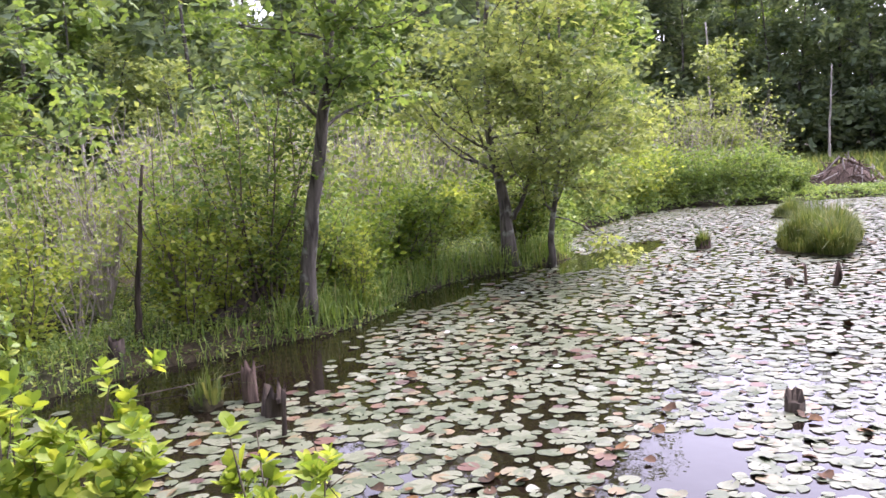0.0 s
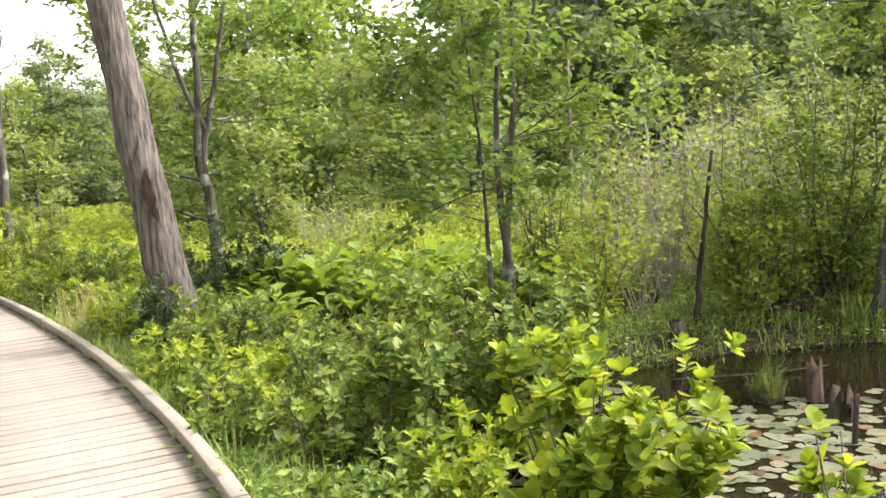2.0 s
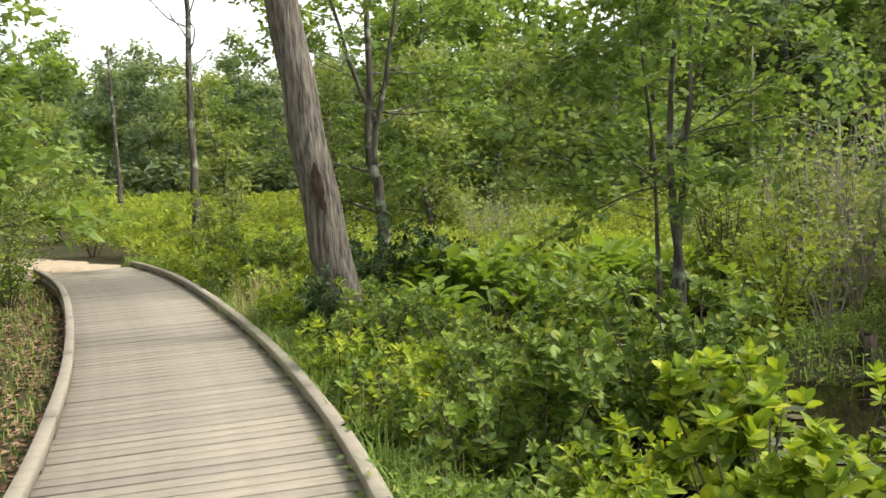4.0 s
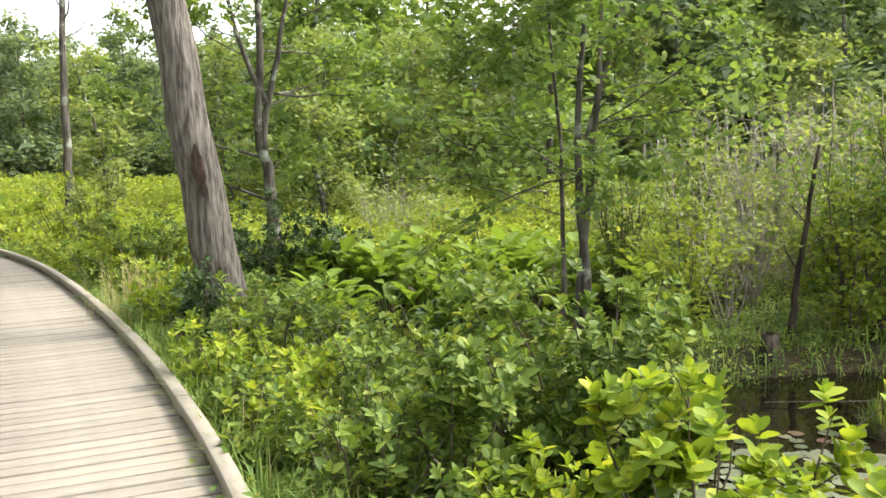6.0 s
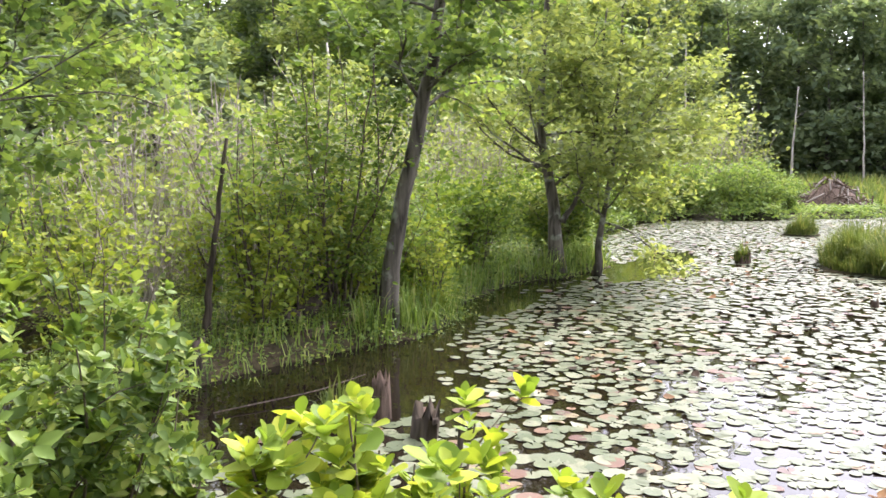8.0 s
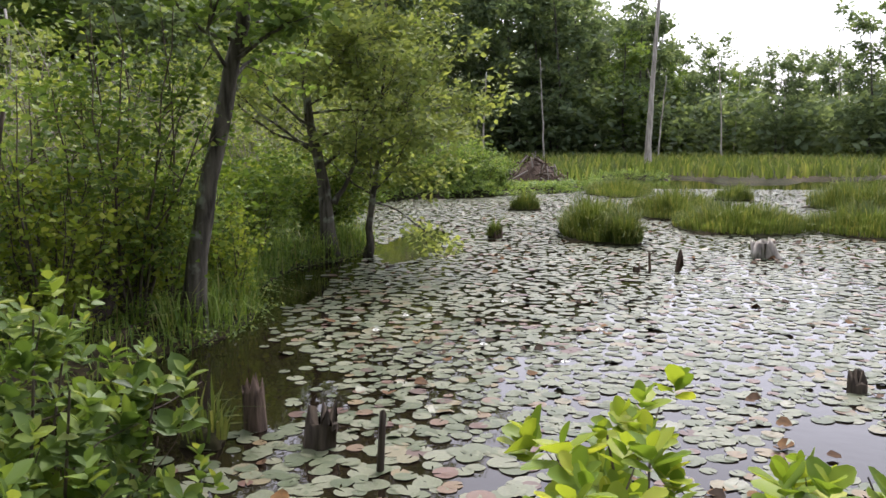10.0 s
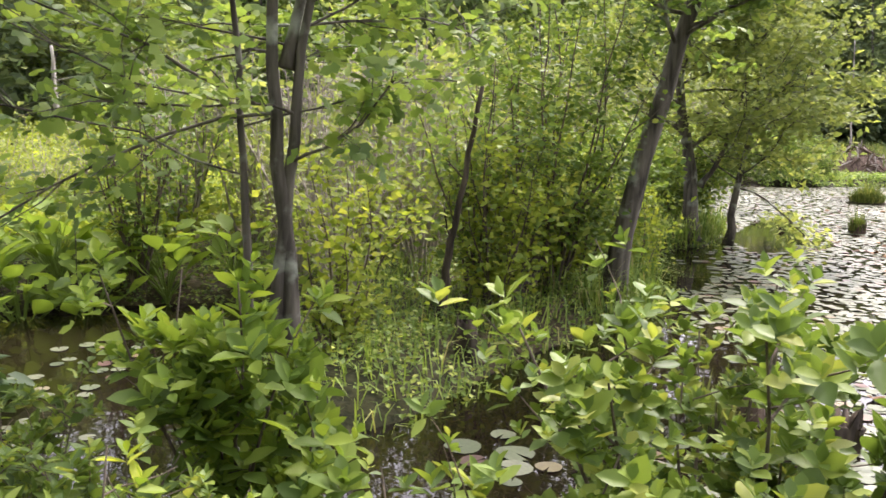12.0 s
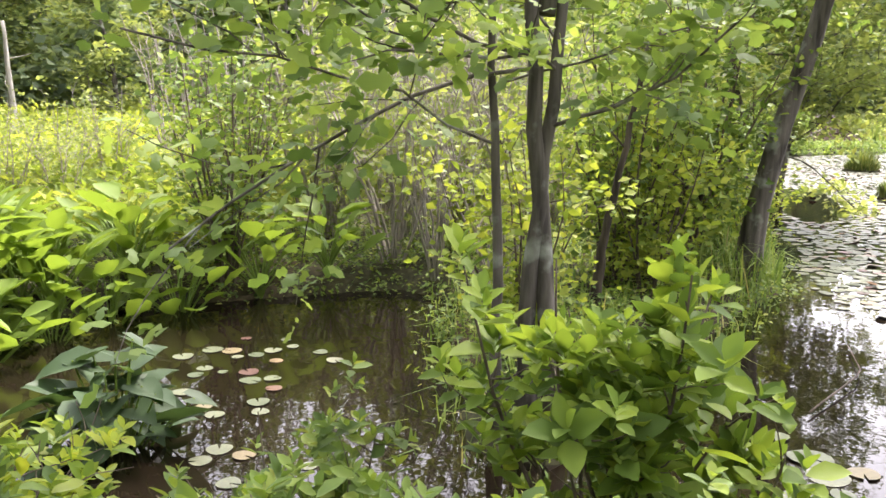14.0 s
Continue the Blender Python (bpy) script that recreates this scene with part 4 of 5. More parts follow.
near_shrubs = [(1.9, 4.2, 0.95, 0.55, "leaf_mid"), (2.25, 5.3, 1.0, 0.6, "leaf_mid"), (1.75, 6.1, 0.9, 0.5, "leaf_bright"), (2.4, 6.6, 0.85, 0.5, "leaf_mid"), (2.9, 5.8, 0.65, 0.45, "leaf_mid"),
               (2.1, 7.6, 0.75, 0.45, "leaf_mid"), (1.2, 7.85, 1.0, 0.3, "leaf_dark"), (1.5, 9.6, 0.85, 0.55, "leaf_mid"), (2.4, 8.9, 0.6, 0.45, "leaf_bright"), (2.75, 8.0, 0.55, 0.4, "leaf_bright"),
               (2.35, 12.7, 1.4, 0.95, "leaf_dark"), (3.15, 13.0, 1.3, 0.95, "leaf_dark"), (2.55, 3.6, 0.7, 0.4, "leaf_bright"), (0.62, 11.6, 0.8, 0.4, "leaf_bright"), (0.2, 12.6, 1.0, 0.6, "leaf_mid"),
               (0.25, 14.4, 1.1, 0.6, "leaf_bright"), (0.7, 13.8, 1.3, 0.8, "leaf_mid"), (-0.15, 16.6, 2.0, 0.75, "leaf_pale"), (-0.9, 19.2, 1.5, 0.9, "leaf_bright"), (0.6, 16.5, 1.2, 0.8, "leaf_bright"),
               (1.6, 5.2, 0.75, 0.4, "leaf_bright"), (1.5, 6.9, 0.9, 0.35, "leaf_mid"), (1.78, 7.25, 1.0, 0.45, "leaf_mid"), (1.62, 8.1, 0.85, 0.4, "leaf_mid"), (2.0, 8.3, 0.8, 0.45, "leaf_mid"),
               (2.3, 9.9, 0.8, 0.5, "leaf_mid"), (1.0, 10.3, 0.7, 0.45, "leaf_bright"), (1.75, 3.2, 0.5, 0.35, "leaf_mid"), (2.75, 7.1, 0.8, 0.5, "leaf_mid"), (0.75, 11.0, 0.6, 0.4, "leaf_mid"), (1.42, 4.6, 0.55, 0.3, "leaf_mid"), (1.32, 5.7, 0.6, 0.3, "leaf_mid"), (1.25, 6.35, 0.65, 0.3, "leaf_bright"), (1.15, 7.2, 0.6, 0.28, "leaf_mid"), (0.9, 8.7, 0.6, 0.3, "leaf_bright"),
               (0.8, 9.3, 0.55, 0.3, "leaf_mid"), (3.4, 8.2, 1.1, 0.5, "leaf_mid"), (3.0, 9.4, 0.9, 0.55, "leaf_mid")]
for k, (x, y, h, r, leaf) in enumerate(near_shrubs):
    shrub("shrub", rooted(x, y), 80 + k, height=h, radius=r, stems=9, count=int((1300 if y < 9 else 900) * max(0.7, h * r / 0.6)), size=0.078 if y < 9 else 0.09, shape="oval" if y < 9 else "blade", leaf=leaf, spread=0.06, aspect=0.55, low=0.15, per=6,
          label={"leaf_mid": "leafy green shrub beside the boardwalk", "leaf_bright": "low yellow-green shrub beside the boardwalk", "leaf_dark": "dark-leaved shrub beside the boardwalk",
                 "leaf_pale": "tall pale-green shrub beside the path"}[leaf], group="shrubs along the boardwalk", split=y < 9)

# left of the walk
for k, (x, y, h, r, leaf) in enumerate([(-3.2, 13.5, 1.2, 0.8, "leaf_mid"), (-4.2, 16.5, 2.2, 1.1, "leaf_pale"), (-5.6, 19.5, 2.6, 1.3, "leaf_pale"), (-5.0, 14, 2.4, 1.1, "leaf_mid"), (-3.6, 22.5, 1.6, 1.0, "leaf_bright"),
                                        (-7.5, 23, 2.8, 1.4, "leaf_pale"), (-2.2, 21.5, 1.3, 0.9, "leaf_bright"), (-3.0, 10.5, 0.7, 0.5, "leaf_mid"), (-6.5, 27, 2.6, 1.4, "leaf_pale")]):
    shrub("shrub", rooted(x, y), 120 + k, height=h, radius=r, stems=9, count=1500, size=0.08, shape="slim", leaf=leaf, spread=0.13, aspect=0.5, low=0.2,
          label="tall leafy shrub beside the path", group="shrubs by the path", split=False)

# ---------------- broad-leaved arum plants ----------------
def arum(x, y, seed, height=0.75, count=22, radius=0.3, size=0.30, base=None, leaf="leaf_arum", standing=True):
    r_ = np.random.default_rng(seed)
    top = empty("arum_plant", rooted(x, y) if base is None else (x, y, base))
    lf = Geo()
    for k in range(count):
        az = r_.uniform(0, 6.28)
        t = r_.uniform(0.2, 1.0)
        end = np.array([math.cos(az) * radius * t, math.sin(az) * radius * t, height * r_.uniform(0.55, 1.05) * (1.1 - 0.35 * t)])
        line = np.array([end * np.array([s ** 1.6, s ** 1.6, s]) for s in np.linspace(0, 1, 5)])
        part("leaf_stalk", Geo().add(*tube(line, np.linspace(0.011, 0.005, 5), 5, cap=False)), M["grass"], top)
        d = np.array([[math.cos(az) * 0.9, math.sin(az) * 0.9, (0.55 if standing else -0.25) + r_.normal(0, 0.35)]])
        gg = Geo()
        L = size * r_.uniform(0.65, 1.15)
        leaves(gg, end[None] - unit(d) * L * 0.2, d, np.array([[r_.normal(0, 0.25), r_.normal(0, 0.25), 1.0]]), [L], [L * (0.62 if standing else 0.86)], "oval" if standing else "arrow")
        part("leaf", gg, M[leaf], top)
    return tagged(top, "arrow-leaved arum with broad glossy green leaves", "plant", "arum plants")


arum(4.15, 9.7, 201, 1.0, 62, 0.42, 0.27, base=-1.05, leaf="leaf_dark", standing=False)
proto = [arum(4.7, 11.7, 202, 0.7, 24, 0.42, 0.30), arum(5.5, 12.1, 203, 0.8, 24, 0.45, 0.32), arum(6.3, 12.0, 204, 0.65, 22, 0.4, 0.3)]
rng = np.random.default_rng(77)
for k in range(36):
    x, y = rng.uniform(2.9, 7.0), rng.uniform(11.5, 14.2)
    if inland(x, y) > 0.1:
        copy_thing(proto[k % 3], Matrix.LocRotScale(rooted(x, y), Euler((0, 0, rng.uniform(0, 6.28))), (rng.uniform(0.85, 1.15),) * 3))
for x, y in ((3.4, 11.35), (4.4, 11.5), (5.0, 11.5), (5.6, 11.45), (6.2, 11.4), (6.75, 11.1), (4.7, 11.75), (5.9, 11.7), (3.9, 11.45), (3.0, 11.3), (2.9, 10.9), (2.85, 5.0), (2.6, 4.4), (7.4, 10.7), (7.6, 11.1), (8.0, 10.3)):
    copy_thing(proto[1], Matrix.LocRotScale((x, y, max(z_at(x, y), -0.85)), Euler((0, 0, rng.uniform(0, 6.28))), (rng.uniform(0.75, 1.0),) * 3))

# ---------------- bank thicket between pool and pond ----------------
kinds = [shrub("bank_shrub", rooted(6.2, 8.0), 301, height=1.5, radius=0.6, stems=9, count=1300, size=0.078, shape="slim", leaf="leaf_meadow", spread=0.1, low=0.1, label="twiggy green shrub on the marshy bank", group="bank shrubs", split=False),
         shrub("bank_shrub", rooted(8.3, 7.6), 302, height=2.4, radius=0.8, stems=10, count=1700, size=0.085, shape="slim", leaf="leaf_tree", spread=0.17, low=0.15, label="tall leafy shrub on the marshy bank", group="bank shrubs", split=False),
         shrub("bank_shrub", rooted(9.9, 7.0), 303, height=2.0, radius=0.75, stems=9, count=1500, size=0.085, shape="slim", leaf="leaf_tree", spread=0.15, low=0.15, label="leafy shrub leaning out over the pond bank", group="bank shrubs", split=False),
         shrub("bank_shrub", rooted(7.2, 8.4), 304, height=1.9, radius=0.7, stems=11, count=620, size=0.075, shape="slim", leaf="leaf_pale", bark="dead_twig", spread=0.12, low=0.3, label="sparse shrub of bare grey twigs", group="bank shrubs", split=False),
         shrub("bank_shrub", rooted(11.5, 7.6), 305, height=1.2, radius=0.75, stems=9, count=1900, size=0.1, shape="slim", leaf="leaf_meadow", spread=0.14, low=0.1, label="low yellow-green shrub on the bank", group="bank shrubs", split=False)]
rng = np.random.default_rng(88)
spots = []
for k in range(900):
    x, y = rng.uniform(5.2, 33), rng.uniform(6.2, 19)
    s = float(inland(x, y))
    if 0.15 < s < 9 and all(math.hypot(x - a, y - b_) > (0.62 if a < 13 else 1.1) for a, b_ in spots) and not (x < 7 and y < 7.4) and not (math.hypot(x - 6.7, y - 7.05) < 0.7):
        if x < 9 and y > 9.3 and y < 14.5 and x < 8.4:
            continue
        spots.append((x, y))
for x, y in spots[:78]:
    s = float(inland(x, y))
    u_ = rng.uniform()
    if x > 13:
        k = 4 if u_ < 0.55 else (2 if u_ < 0.8 else 3)
    elif x < 7.6:
        k = 0 if u_ < 0.6 else 3
    else:
        k = (1 if u_ < 0.14 else 2 if u_ < 0.26 else 3 if u_ < 0.68 else 0)
    copy_thing(kinds[k], Matrix.LocRotScale(rooted(x, y), Euler((0, 0, rng.uniform(0, 6.28))), (rng.uniform(0.75, 1.1) * (0.75 if s < 0.6 else 1),) * 3))
for k, (x, y, s) in enumerate([(9.5, 8.8, 1.5), (10.6, 9.6, 1.6), (11.8, 9.0, 1.5), (8.7, 9.9, 1.4), (12.6, 10.4, 1.7), (9.6, 11.2, 1.6), (13.8, 9.4, 1.5), (16, 10, 1.6), (19, 11, 1.8), (23, 12, 1.8), (26, 11.5, 1.7)]):
    copy_thing(kinds[3], Matrix.LocRotScale(rooted(x, y), Euler((0, 0, k * 1.9)), (s,) * 3))
shrub("alder_thicket", rooted(9.25, 7.1), 310, height=3.3, radius=0.95, stems=14, count=4600, size=0.085, shape="blade", leaf="leaf_mid", spread=0.13, aspect=0.58, low=0.2, label="dense dark-green alder thicket beside the leaning maple", split=False)
shrub("bank_bush", rooted(16.3, 6.9), 311, height=1.9, radius=1.0, stems=12, count=3800, size=0.1, shape="oval", leaf="leaf_mid", spread=0.16, aspect=0.58, low=0.05, label="rounded green bush at the foot of the pale tree", split=False)
shrub("bank_bush", rooted(13.0, 7.5), 312, height=1.7, radius=1.0, stems=12, count=3400, size=0.1, shape="oval", leaf="leaf_arum", spread=0.16, aspect=0.58, low=0.05, label="rounded green bush on the pond bank", split=False)
shrub("bank_bush", rooted(11.2, 7.2), 313, height=1.4, radius=0.8, stems=10, count=2400, size=0.1, shape="oval", leaf="leaf_arum", spread=0.15, aspect=0.58, low=0.05, label="low green bush on the pond bank", split=False)
shrub("bank_bush", rooted(19.5, 8.6), 314, height=1.5, radius=1.2, stems=12, count=3000, size=0.12, shape="slim", leaf="leaf_mid", spread=0.2, aspect=0.58, low=0.05, label="rounded green bush along the far bank", split=False)
shrub("bank_bush", rooted(24, 9.2), 315, height=1.6, radius=1.4, stems=12, count=3000, size=0.14, shape="slim", leaf="leaf_mid", spread=0.22, aspect=0.58, low=0.05, label="wide green bush along the far bank", split=False)
shrub("bank_bush", rooted(28.5, 9.0), 316, height=1.6, radius=1.5, stems=12, count=3000, size=0.15, shape="slim", leaf="leaf_meadow", spread=0.24, aspect=0.58, low=0.05, label="wide yellow-green bush along the far bank", split=False)
dead_kind = shrub("dead_shrub", rooted(9.6, 9.4), 320, height=2.9, radius=0.85, stems=13, count=0, bark="dead_twig", low=0.3, label="leafless grey-white dead shrub behind the bank", category="dead shrub", group="dead shrubs", split=False)
for k, (x, y, s) in enumerate([(8.3, 9.3, 0.8), (10.6, 10.8, 1.05), (11.6, 9.7, 0.9), (12.8, 11.8, 1.1), (9.0, 11.8, 1.0), (14.2, 10.6, 1.0), (16.5, 12.5, 1.1), (19.5, 13.0, 1.2), (23.0, 13.0, 1.2), (26.5, 14.0, 1.3),
                               (30.0, 12.5, 1.2), (33.0, 11.0, 1.2), (36.0, 9.0, 1.15), (15.0, 17.0, 1.2)]):
    copy_thing(dead_kind, Matrix.LocRotScale(rooted(x, y), Euler((0, 0, k * 2.1)), (s,) * 3))
far_bush = shrub("bank_bush", rooted(30.2, 8.0), 317, height=1.7, radius=1.0, stems=12, count=2200, size=0.13, shape="slim", leaf="leaf_tree", spread=0.16, aspect=0.6, low=0.05, label="rounded leafy bush along the far bank", group="far bank bushes", split=False)
for k, (x, y, s) in enumerate([(25.6, 9.2, 0.95), (27.2, 9.3, 1.0), (28.6, 8.9, 0.9), (30.9, 6.9, 1.0), (31.4, 5.9, 1.05), (32.4, 5.2, 0.95), (33.3, 4.6, 0.7), (22.2, 8.8, 0.85), (20.6, 8.7, 0.8)]):
    copy_thing(far_bush, Matrix.LocRotScale(rooted(x, y), Euler((0, 0, k * 2.3)), (s, s, s * 0.95)))
for k, (x, y, s) in enumerate([(29, 11.5, 1.7), (31.5, 10.5, 1.9), (33.5, 9, 1.8), (35, 8, 2.0), (36.5, 10, 2.1), (38, 6.5, 1.7), (27, 13, 1.9), (40, 8, 2.1), (34, 12, 2.2), (24, 14.5, 2.0), (20.5, 15, 1.9), (17.5, 14, 1.8), (30, 15, 2.3)]):
    copy_thing(kinds[3], Matrix.LocRotScale(rooted(x, y), Euler((0, 0, k * 1.3)), (s,) * 3))
# upright alder clump on its own islet in the pool
shrub("alder_clump", rooted(7.3, 11.0), 306, height=2.1, radius=0.5, stems=16, count=1300, size=0.075, shape="slim", leaf="leaf_mid", spread=0.1, low=0.3, label="upright clump of thin alder stems at the pool's edge")

# ---------------- sedge islands ----------------
def sedge(x, y, rx, ry, h, seed, n, label):
    r_ = np.random.default_rng(seed)
    top = empty("sedge_tussock", (x, y, WATER))
    a = np.linspace(0, 2 * np.pi, 18, endpoint=False)
    wob = 1 + 0.15 * r_.standard_normal(18)
    ring = lambda s, z: np.stack([rx * s * wob * np.cos(a), ry * s * wob * np.sin(a), np.full(18, z)], -1)  # noqa: E731
    v = np.concatenate([ring(1.0, -0.6), ring(0.95, 0.02), ring(0.7, 0.10), [[0, 0, 0.13]]])
    f = []
    for i in range(2):
        for j in range(18):
            k2 = (j + 1) % 18
            f += [(i * 18 + j, i * 18 + k2, (i + 1) * 18 + k2), (i * 18 + j, (i + 1) * 18 + k2, (i + 1) * 18 + j)]
    f += [(36 + j, 36 + (j + 1) % 18, 54) for j in range(18)]
    part("mound", Geo().add(v, f), M["soil"], top)
    t, rad = r_.uniform(0, 6.28, n), np.sqrt(r_.uniform(0, 1, n))
    p = np.stack([rx * rad * np.cos(t), ry * rad * np.sin(t), 0.05 + 0.05 * (1 - rad)], -1)
    g_ = Geo()
    patchy = 0.72 + 0.28 * np.sin(p[:, 0] * 4.1 + seed) * np.cos(p[:, 1] * 5.3 + seed)
    blades(r_, g_, p, 1.25 * h * patchy * (1 - 0.6 * rad ** 2), 0.018, 0.5, 0.5, np.arctan2(np.sin(t), np.cos(t)))
    part("foliage", g_, M["sedge"], top)
    return tagged(top, label, "sedge", "sedge islands")


sedge(19.6, 1.75, 1.9, 0.75, 0.95, 401, 3600, "rounded island of tall green sedge in the pond")
sedge(17.9, 1.25, 0.5, 0.32, 0.95, 402, 900, "narrow tuft of tall sedge in the pond")
sedge(24.2, -0.6, 1.6, 1.2, 0.9, 403, 3000, "island of olive sedge in the pond")
sedge(21.0, -1.6, 1.7, 1.5, 0.75, 404, 3600, "broad low island of green sedge")
sedge(20.5, -4.2, 1.6, 1.3, 0.8, 405, 2500, "broad low island of green sedge")
sedge(25.6, 3.4, 0.5, 0.42, 0.6, 406, 900, "small round tussock of sedge")
sedge(30, -3.3, 0.7, 0.6, 0.7, 407, 900, "small dark tussock of sedge")
sedge(27, -6.2, 1.6, 1.4, 1.1, 408, 2600, "sedge island with low shrubs")
sedge(18.57, 3.85, 0.16, 0.14, 0.45, 409, 200, "tuft of sedge on a dark stub")
sedge(6.2, 5.1, 0.16, 0.16, 0.5, 410, 70, "thin tuft of rushes beside a stump")
sedge(33, 0.2, 2.6, 1.2, 0.7, 411, 2400, "long low island of sedge")

# beaver lodge of sticks
r_ = np.random.default_rng(9)
lodge = empty("beaver_lodge", (36.4, 3.4, -0.42))
a, t = r_.uniform(0, 6.28, 240), np.sqrt(r_.uniform(0, 1, 240))
for k in range(110):
    c = np.array([1.5 * t[k] * math.cos(a[k]), 1.9 * t[k] * math.sin(a[k]), 1.25 * (1 - t[k] ** 1.6)])
    d = unit(np.array([math.cos(a[k]), math.sin(a[k]), -0.7]) + r_.standard_normal(3) * 0.6)
    part("stick", Geo().add(*tube(np.array([c - d * 0.5, c, c + d * 0.5]), np.array([0.04, 0.035, 0.02]), 4, cap=False)), M["rot_wood" if k % 3 else "dead_twig"], lodge)
lodge.scale = (0.72, 0.8, 0.78)
vv = np.concatenate([[[0, 0, 1.2]]] + [np.stack([1.5 * s * np.cos(np.linspace(0, 6.28, 16, endpoint=False)), 1.9 * s * np.sin(np.linspace(0, 6.28, 16, endpoint=False)), np.full(16, 1.15 * (1 - s ** 1.6))], -1) for s in (0.5, 1.0)])
ff = [(0, 1 + j, 1 + (j + 1) % 16) for j in range(16)] + sum(([(1 + j, 17 + j, 17 + (j + 1) % 16), (1 + j, 17 + (j + 1) % 16, 1 + (j + 1) % 16)] for j in range(16)), [])
part("mud_mound", Geo().add(vv, ff), M["rot_wood"], lodge)
tagged(lodge, "beaver lodge of weathered sticks at the pond's far edge", "beaver lodge")

# ---------------- grass and meadow ----------------
rng = np.random.default_rng(91)
n = 13000
s_, o_ = rng.uniform(0.12, 0.78, n), HALF + 0.01 + np.abs(rng.normal(0, 0.42, n))
p, w, _ = along(s_)
side_v = np.stack([w[:, 1], -w[:, 0]], -1)
xy = p + side_v * o_[:, None]
ok = inland(xy[:, 0], xy[:, 1]) > -0.25
xy = xy[ok]
g = Geo()
blades(rng, g, np.c_[xy, ground_z(xy[:, 0], xy[:, 1]) - 0.02], np.full(len(xy), 0.5), 0.011, 0.55, 0.5)
tagged(part("grass_verge", g, M["grass"]), "long green grass along the boardwalk's edge", "grass", kind="stuff")
n = 4500
s_, o_ = rng.uniform(0.2, 0.85, n), -(HALF + 0.1 + np.abs(rng.normal(0, 0.9, n)))
p, w, _ = along(s_)
xy = p + np.stack([w[:, 1], -w[:, 0]], -1) * o_[:, None]
g = Geo()
blades(rng, g, np.c_[xy, ground_z(xy[:, 0], xy[:, 1]) - 0.02], np.full(n, 0.2), 0.008, 0.5, 0.5)
tagged(part("sparse_grass", g, M["grass"]), "thin short grass over leaf litter", "grass", kind="stuff")
n = 7000
s_, o_ = rng.uniform(0.2, 0.85, n), -(HALF + 0.02 + np.abs(rng.normal(0, 0.9, n)))
p, w, _ = along(s_)
xy = p + np.stack([w[:, 1], -w[:, 0]], -1) * o_[:, None]
az = rng.uniform(0, 6.28, n)
g = Geo()
leaves(g, np.c_[xy, ground_z(xy[:, 0], xy[:, 1]) + rng.uniform(0.0, 0.03, n)], np.stack([np.cos(az), np.sin(az), rng.normal(0, 0.2, n)], -1),
       np.stack([rng.normal(0, 0.4, n), rng.normal(0, 0.4, n), np.ones(n)], -1), rng.uniform(0.05, 0.1, n), rng.uniform(0.03, 0.05, n), "slim")
tagged(part("leaf_litter", g, M["litter"]), "fallen brown leaves beside the boardwalk", "leaf litter", kind="stuff")
# dry stalks near the oak and the verge
for k, (x, y, h, n) in enumerate([(0.55, 9.6, 0.85, 90), (0.75, 10.3, 0.9, 90), (1.55, 4.7, 0.8, 26), (1.8, 5.2, 0.8, 20)]):
    r_ = np.random.default_rng(500 + k)
    g = Geo()
    blades(r_, g, np.c_[r_.normal(0, 0.16, n), r_.normal(0, 0.2, n), np.zeros(n)], np.full(n, h), 0.007, 0.18, 0.4)
    ob = tagged(part("dry_grass", g, M["dry_grass"]), "tuft of dry straw-coloured grass", "grass", "dry grass tufts")
    ob.location = rooted(x, y)

# meadow of low yellow-green plants
rng = np.random.default_rng(92)
n = 17000
rad = 11 + 52 * rng.uniform(0, 1, n) ** 1.7
hd = np.radians(rng.uniform(-30, 66, n))
x, y = 1 + rad * np.sin(hd), 3 + rad * np.cos(hd)
ok = (inland(x, y) > 0.3) & (y > 11.5 - 0.0 * x) & (x > 0.35 - (y - 12) * 0.33) & ~((x > 3) & (x < 7.4) & (y < 14)) & (np.hypot(x, y) < 60)
x, y = x[ok], y[ok]
dist = np.hypot(x, y - 2)
g = Geo()
per = 7
pts = np.repeat(np.c_[x, y, ground_z(x, y)], per, axis=0)
dd = np.repeat(dist, per)
top = 0.62 + 0.25 * wobble(pts[:, 0] * 0.5, pts[:, 1] * 0.5) + 0.35 * smooth(20, 35, dd)
pts[:, 2] += top * rng.uniform(0.35, 1.1, len(pts))
pts[:, :2] += rng.normal(0, 0.12, (len(pts), 2))
L = 0.11 * (0.8 + dd / 26) * rng.uniform(0.7, 1.3, len(pts))
leaves(g, pts, np.c_[rng.normal(0, 1, (len(pts), 2)), rng.normal(0.5, 0.5, len(pts))], np.c_[rng.normal(0, 0.5, (len(pts), 2)), np.ones(len(pts))], L, L * 0.45, "slim")
tagged(part("meadow_plants", g, M["leaf_meadow"]), "marsh meadow of low yellow-green plants", "meadow", kind="stuff")
# marsh grass beyond the pond
n = 26000
x, y = rng.uniform(36, 85, n), rng.uniform(-40, 12, n)
ok = inland(x, y) > 0.2
x, y = x[ok], y[ok]
g = Geo()
blades(rng, g, np.c_[x, y, ground_z(x, y)], np.full(len(x), 0.75), 0.10, 0.3, 0.4)
tagged(part("marsh_grass", g, M["sedge"]), "level marsh of tall green grass beyond the pond", "grass", kind="stuff")
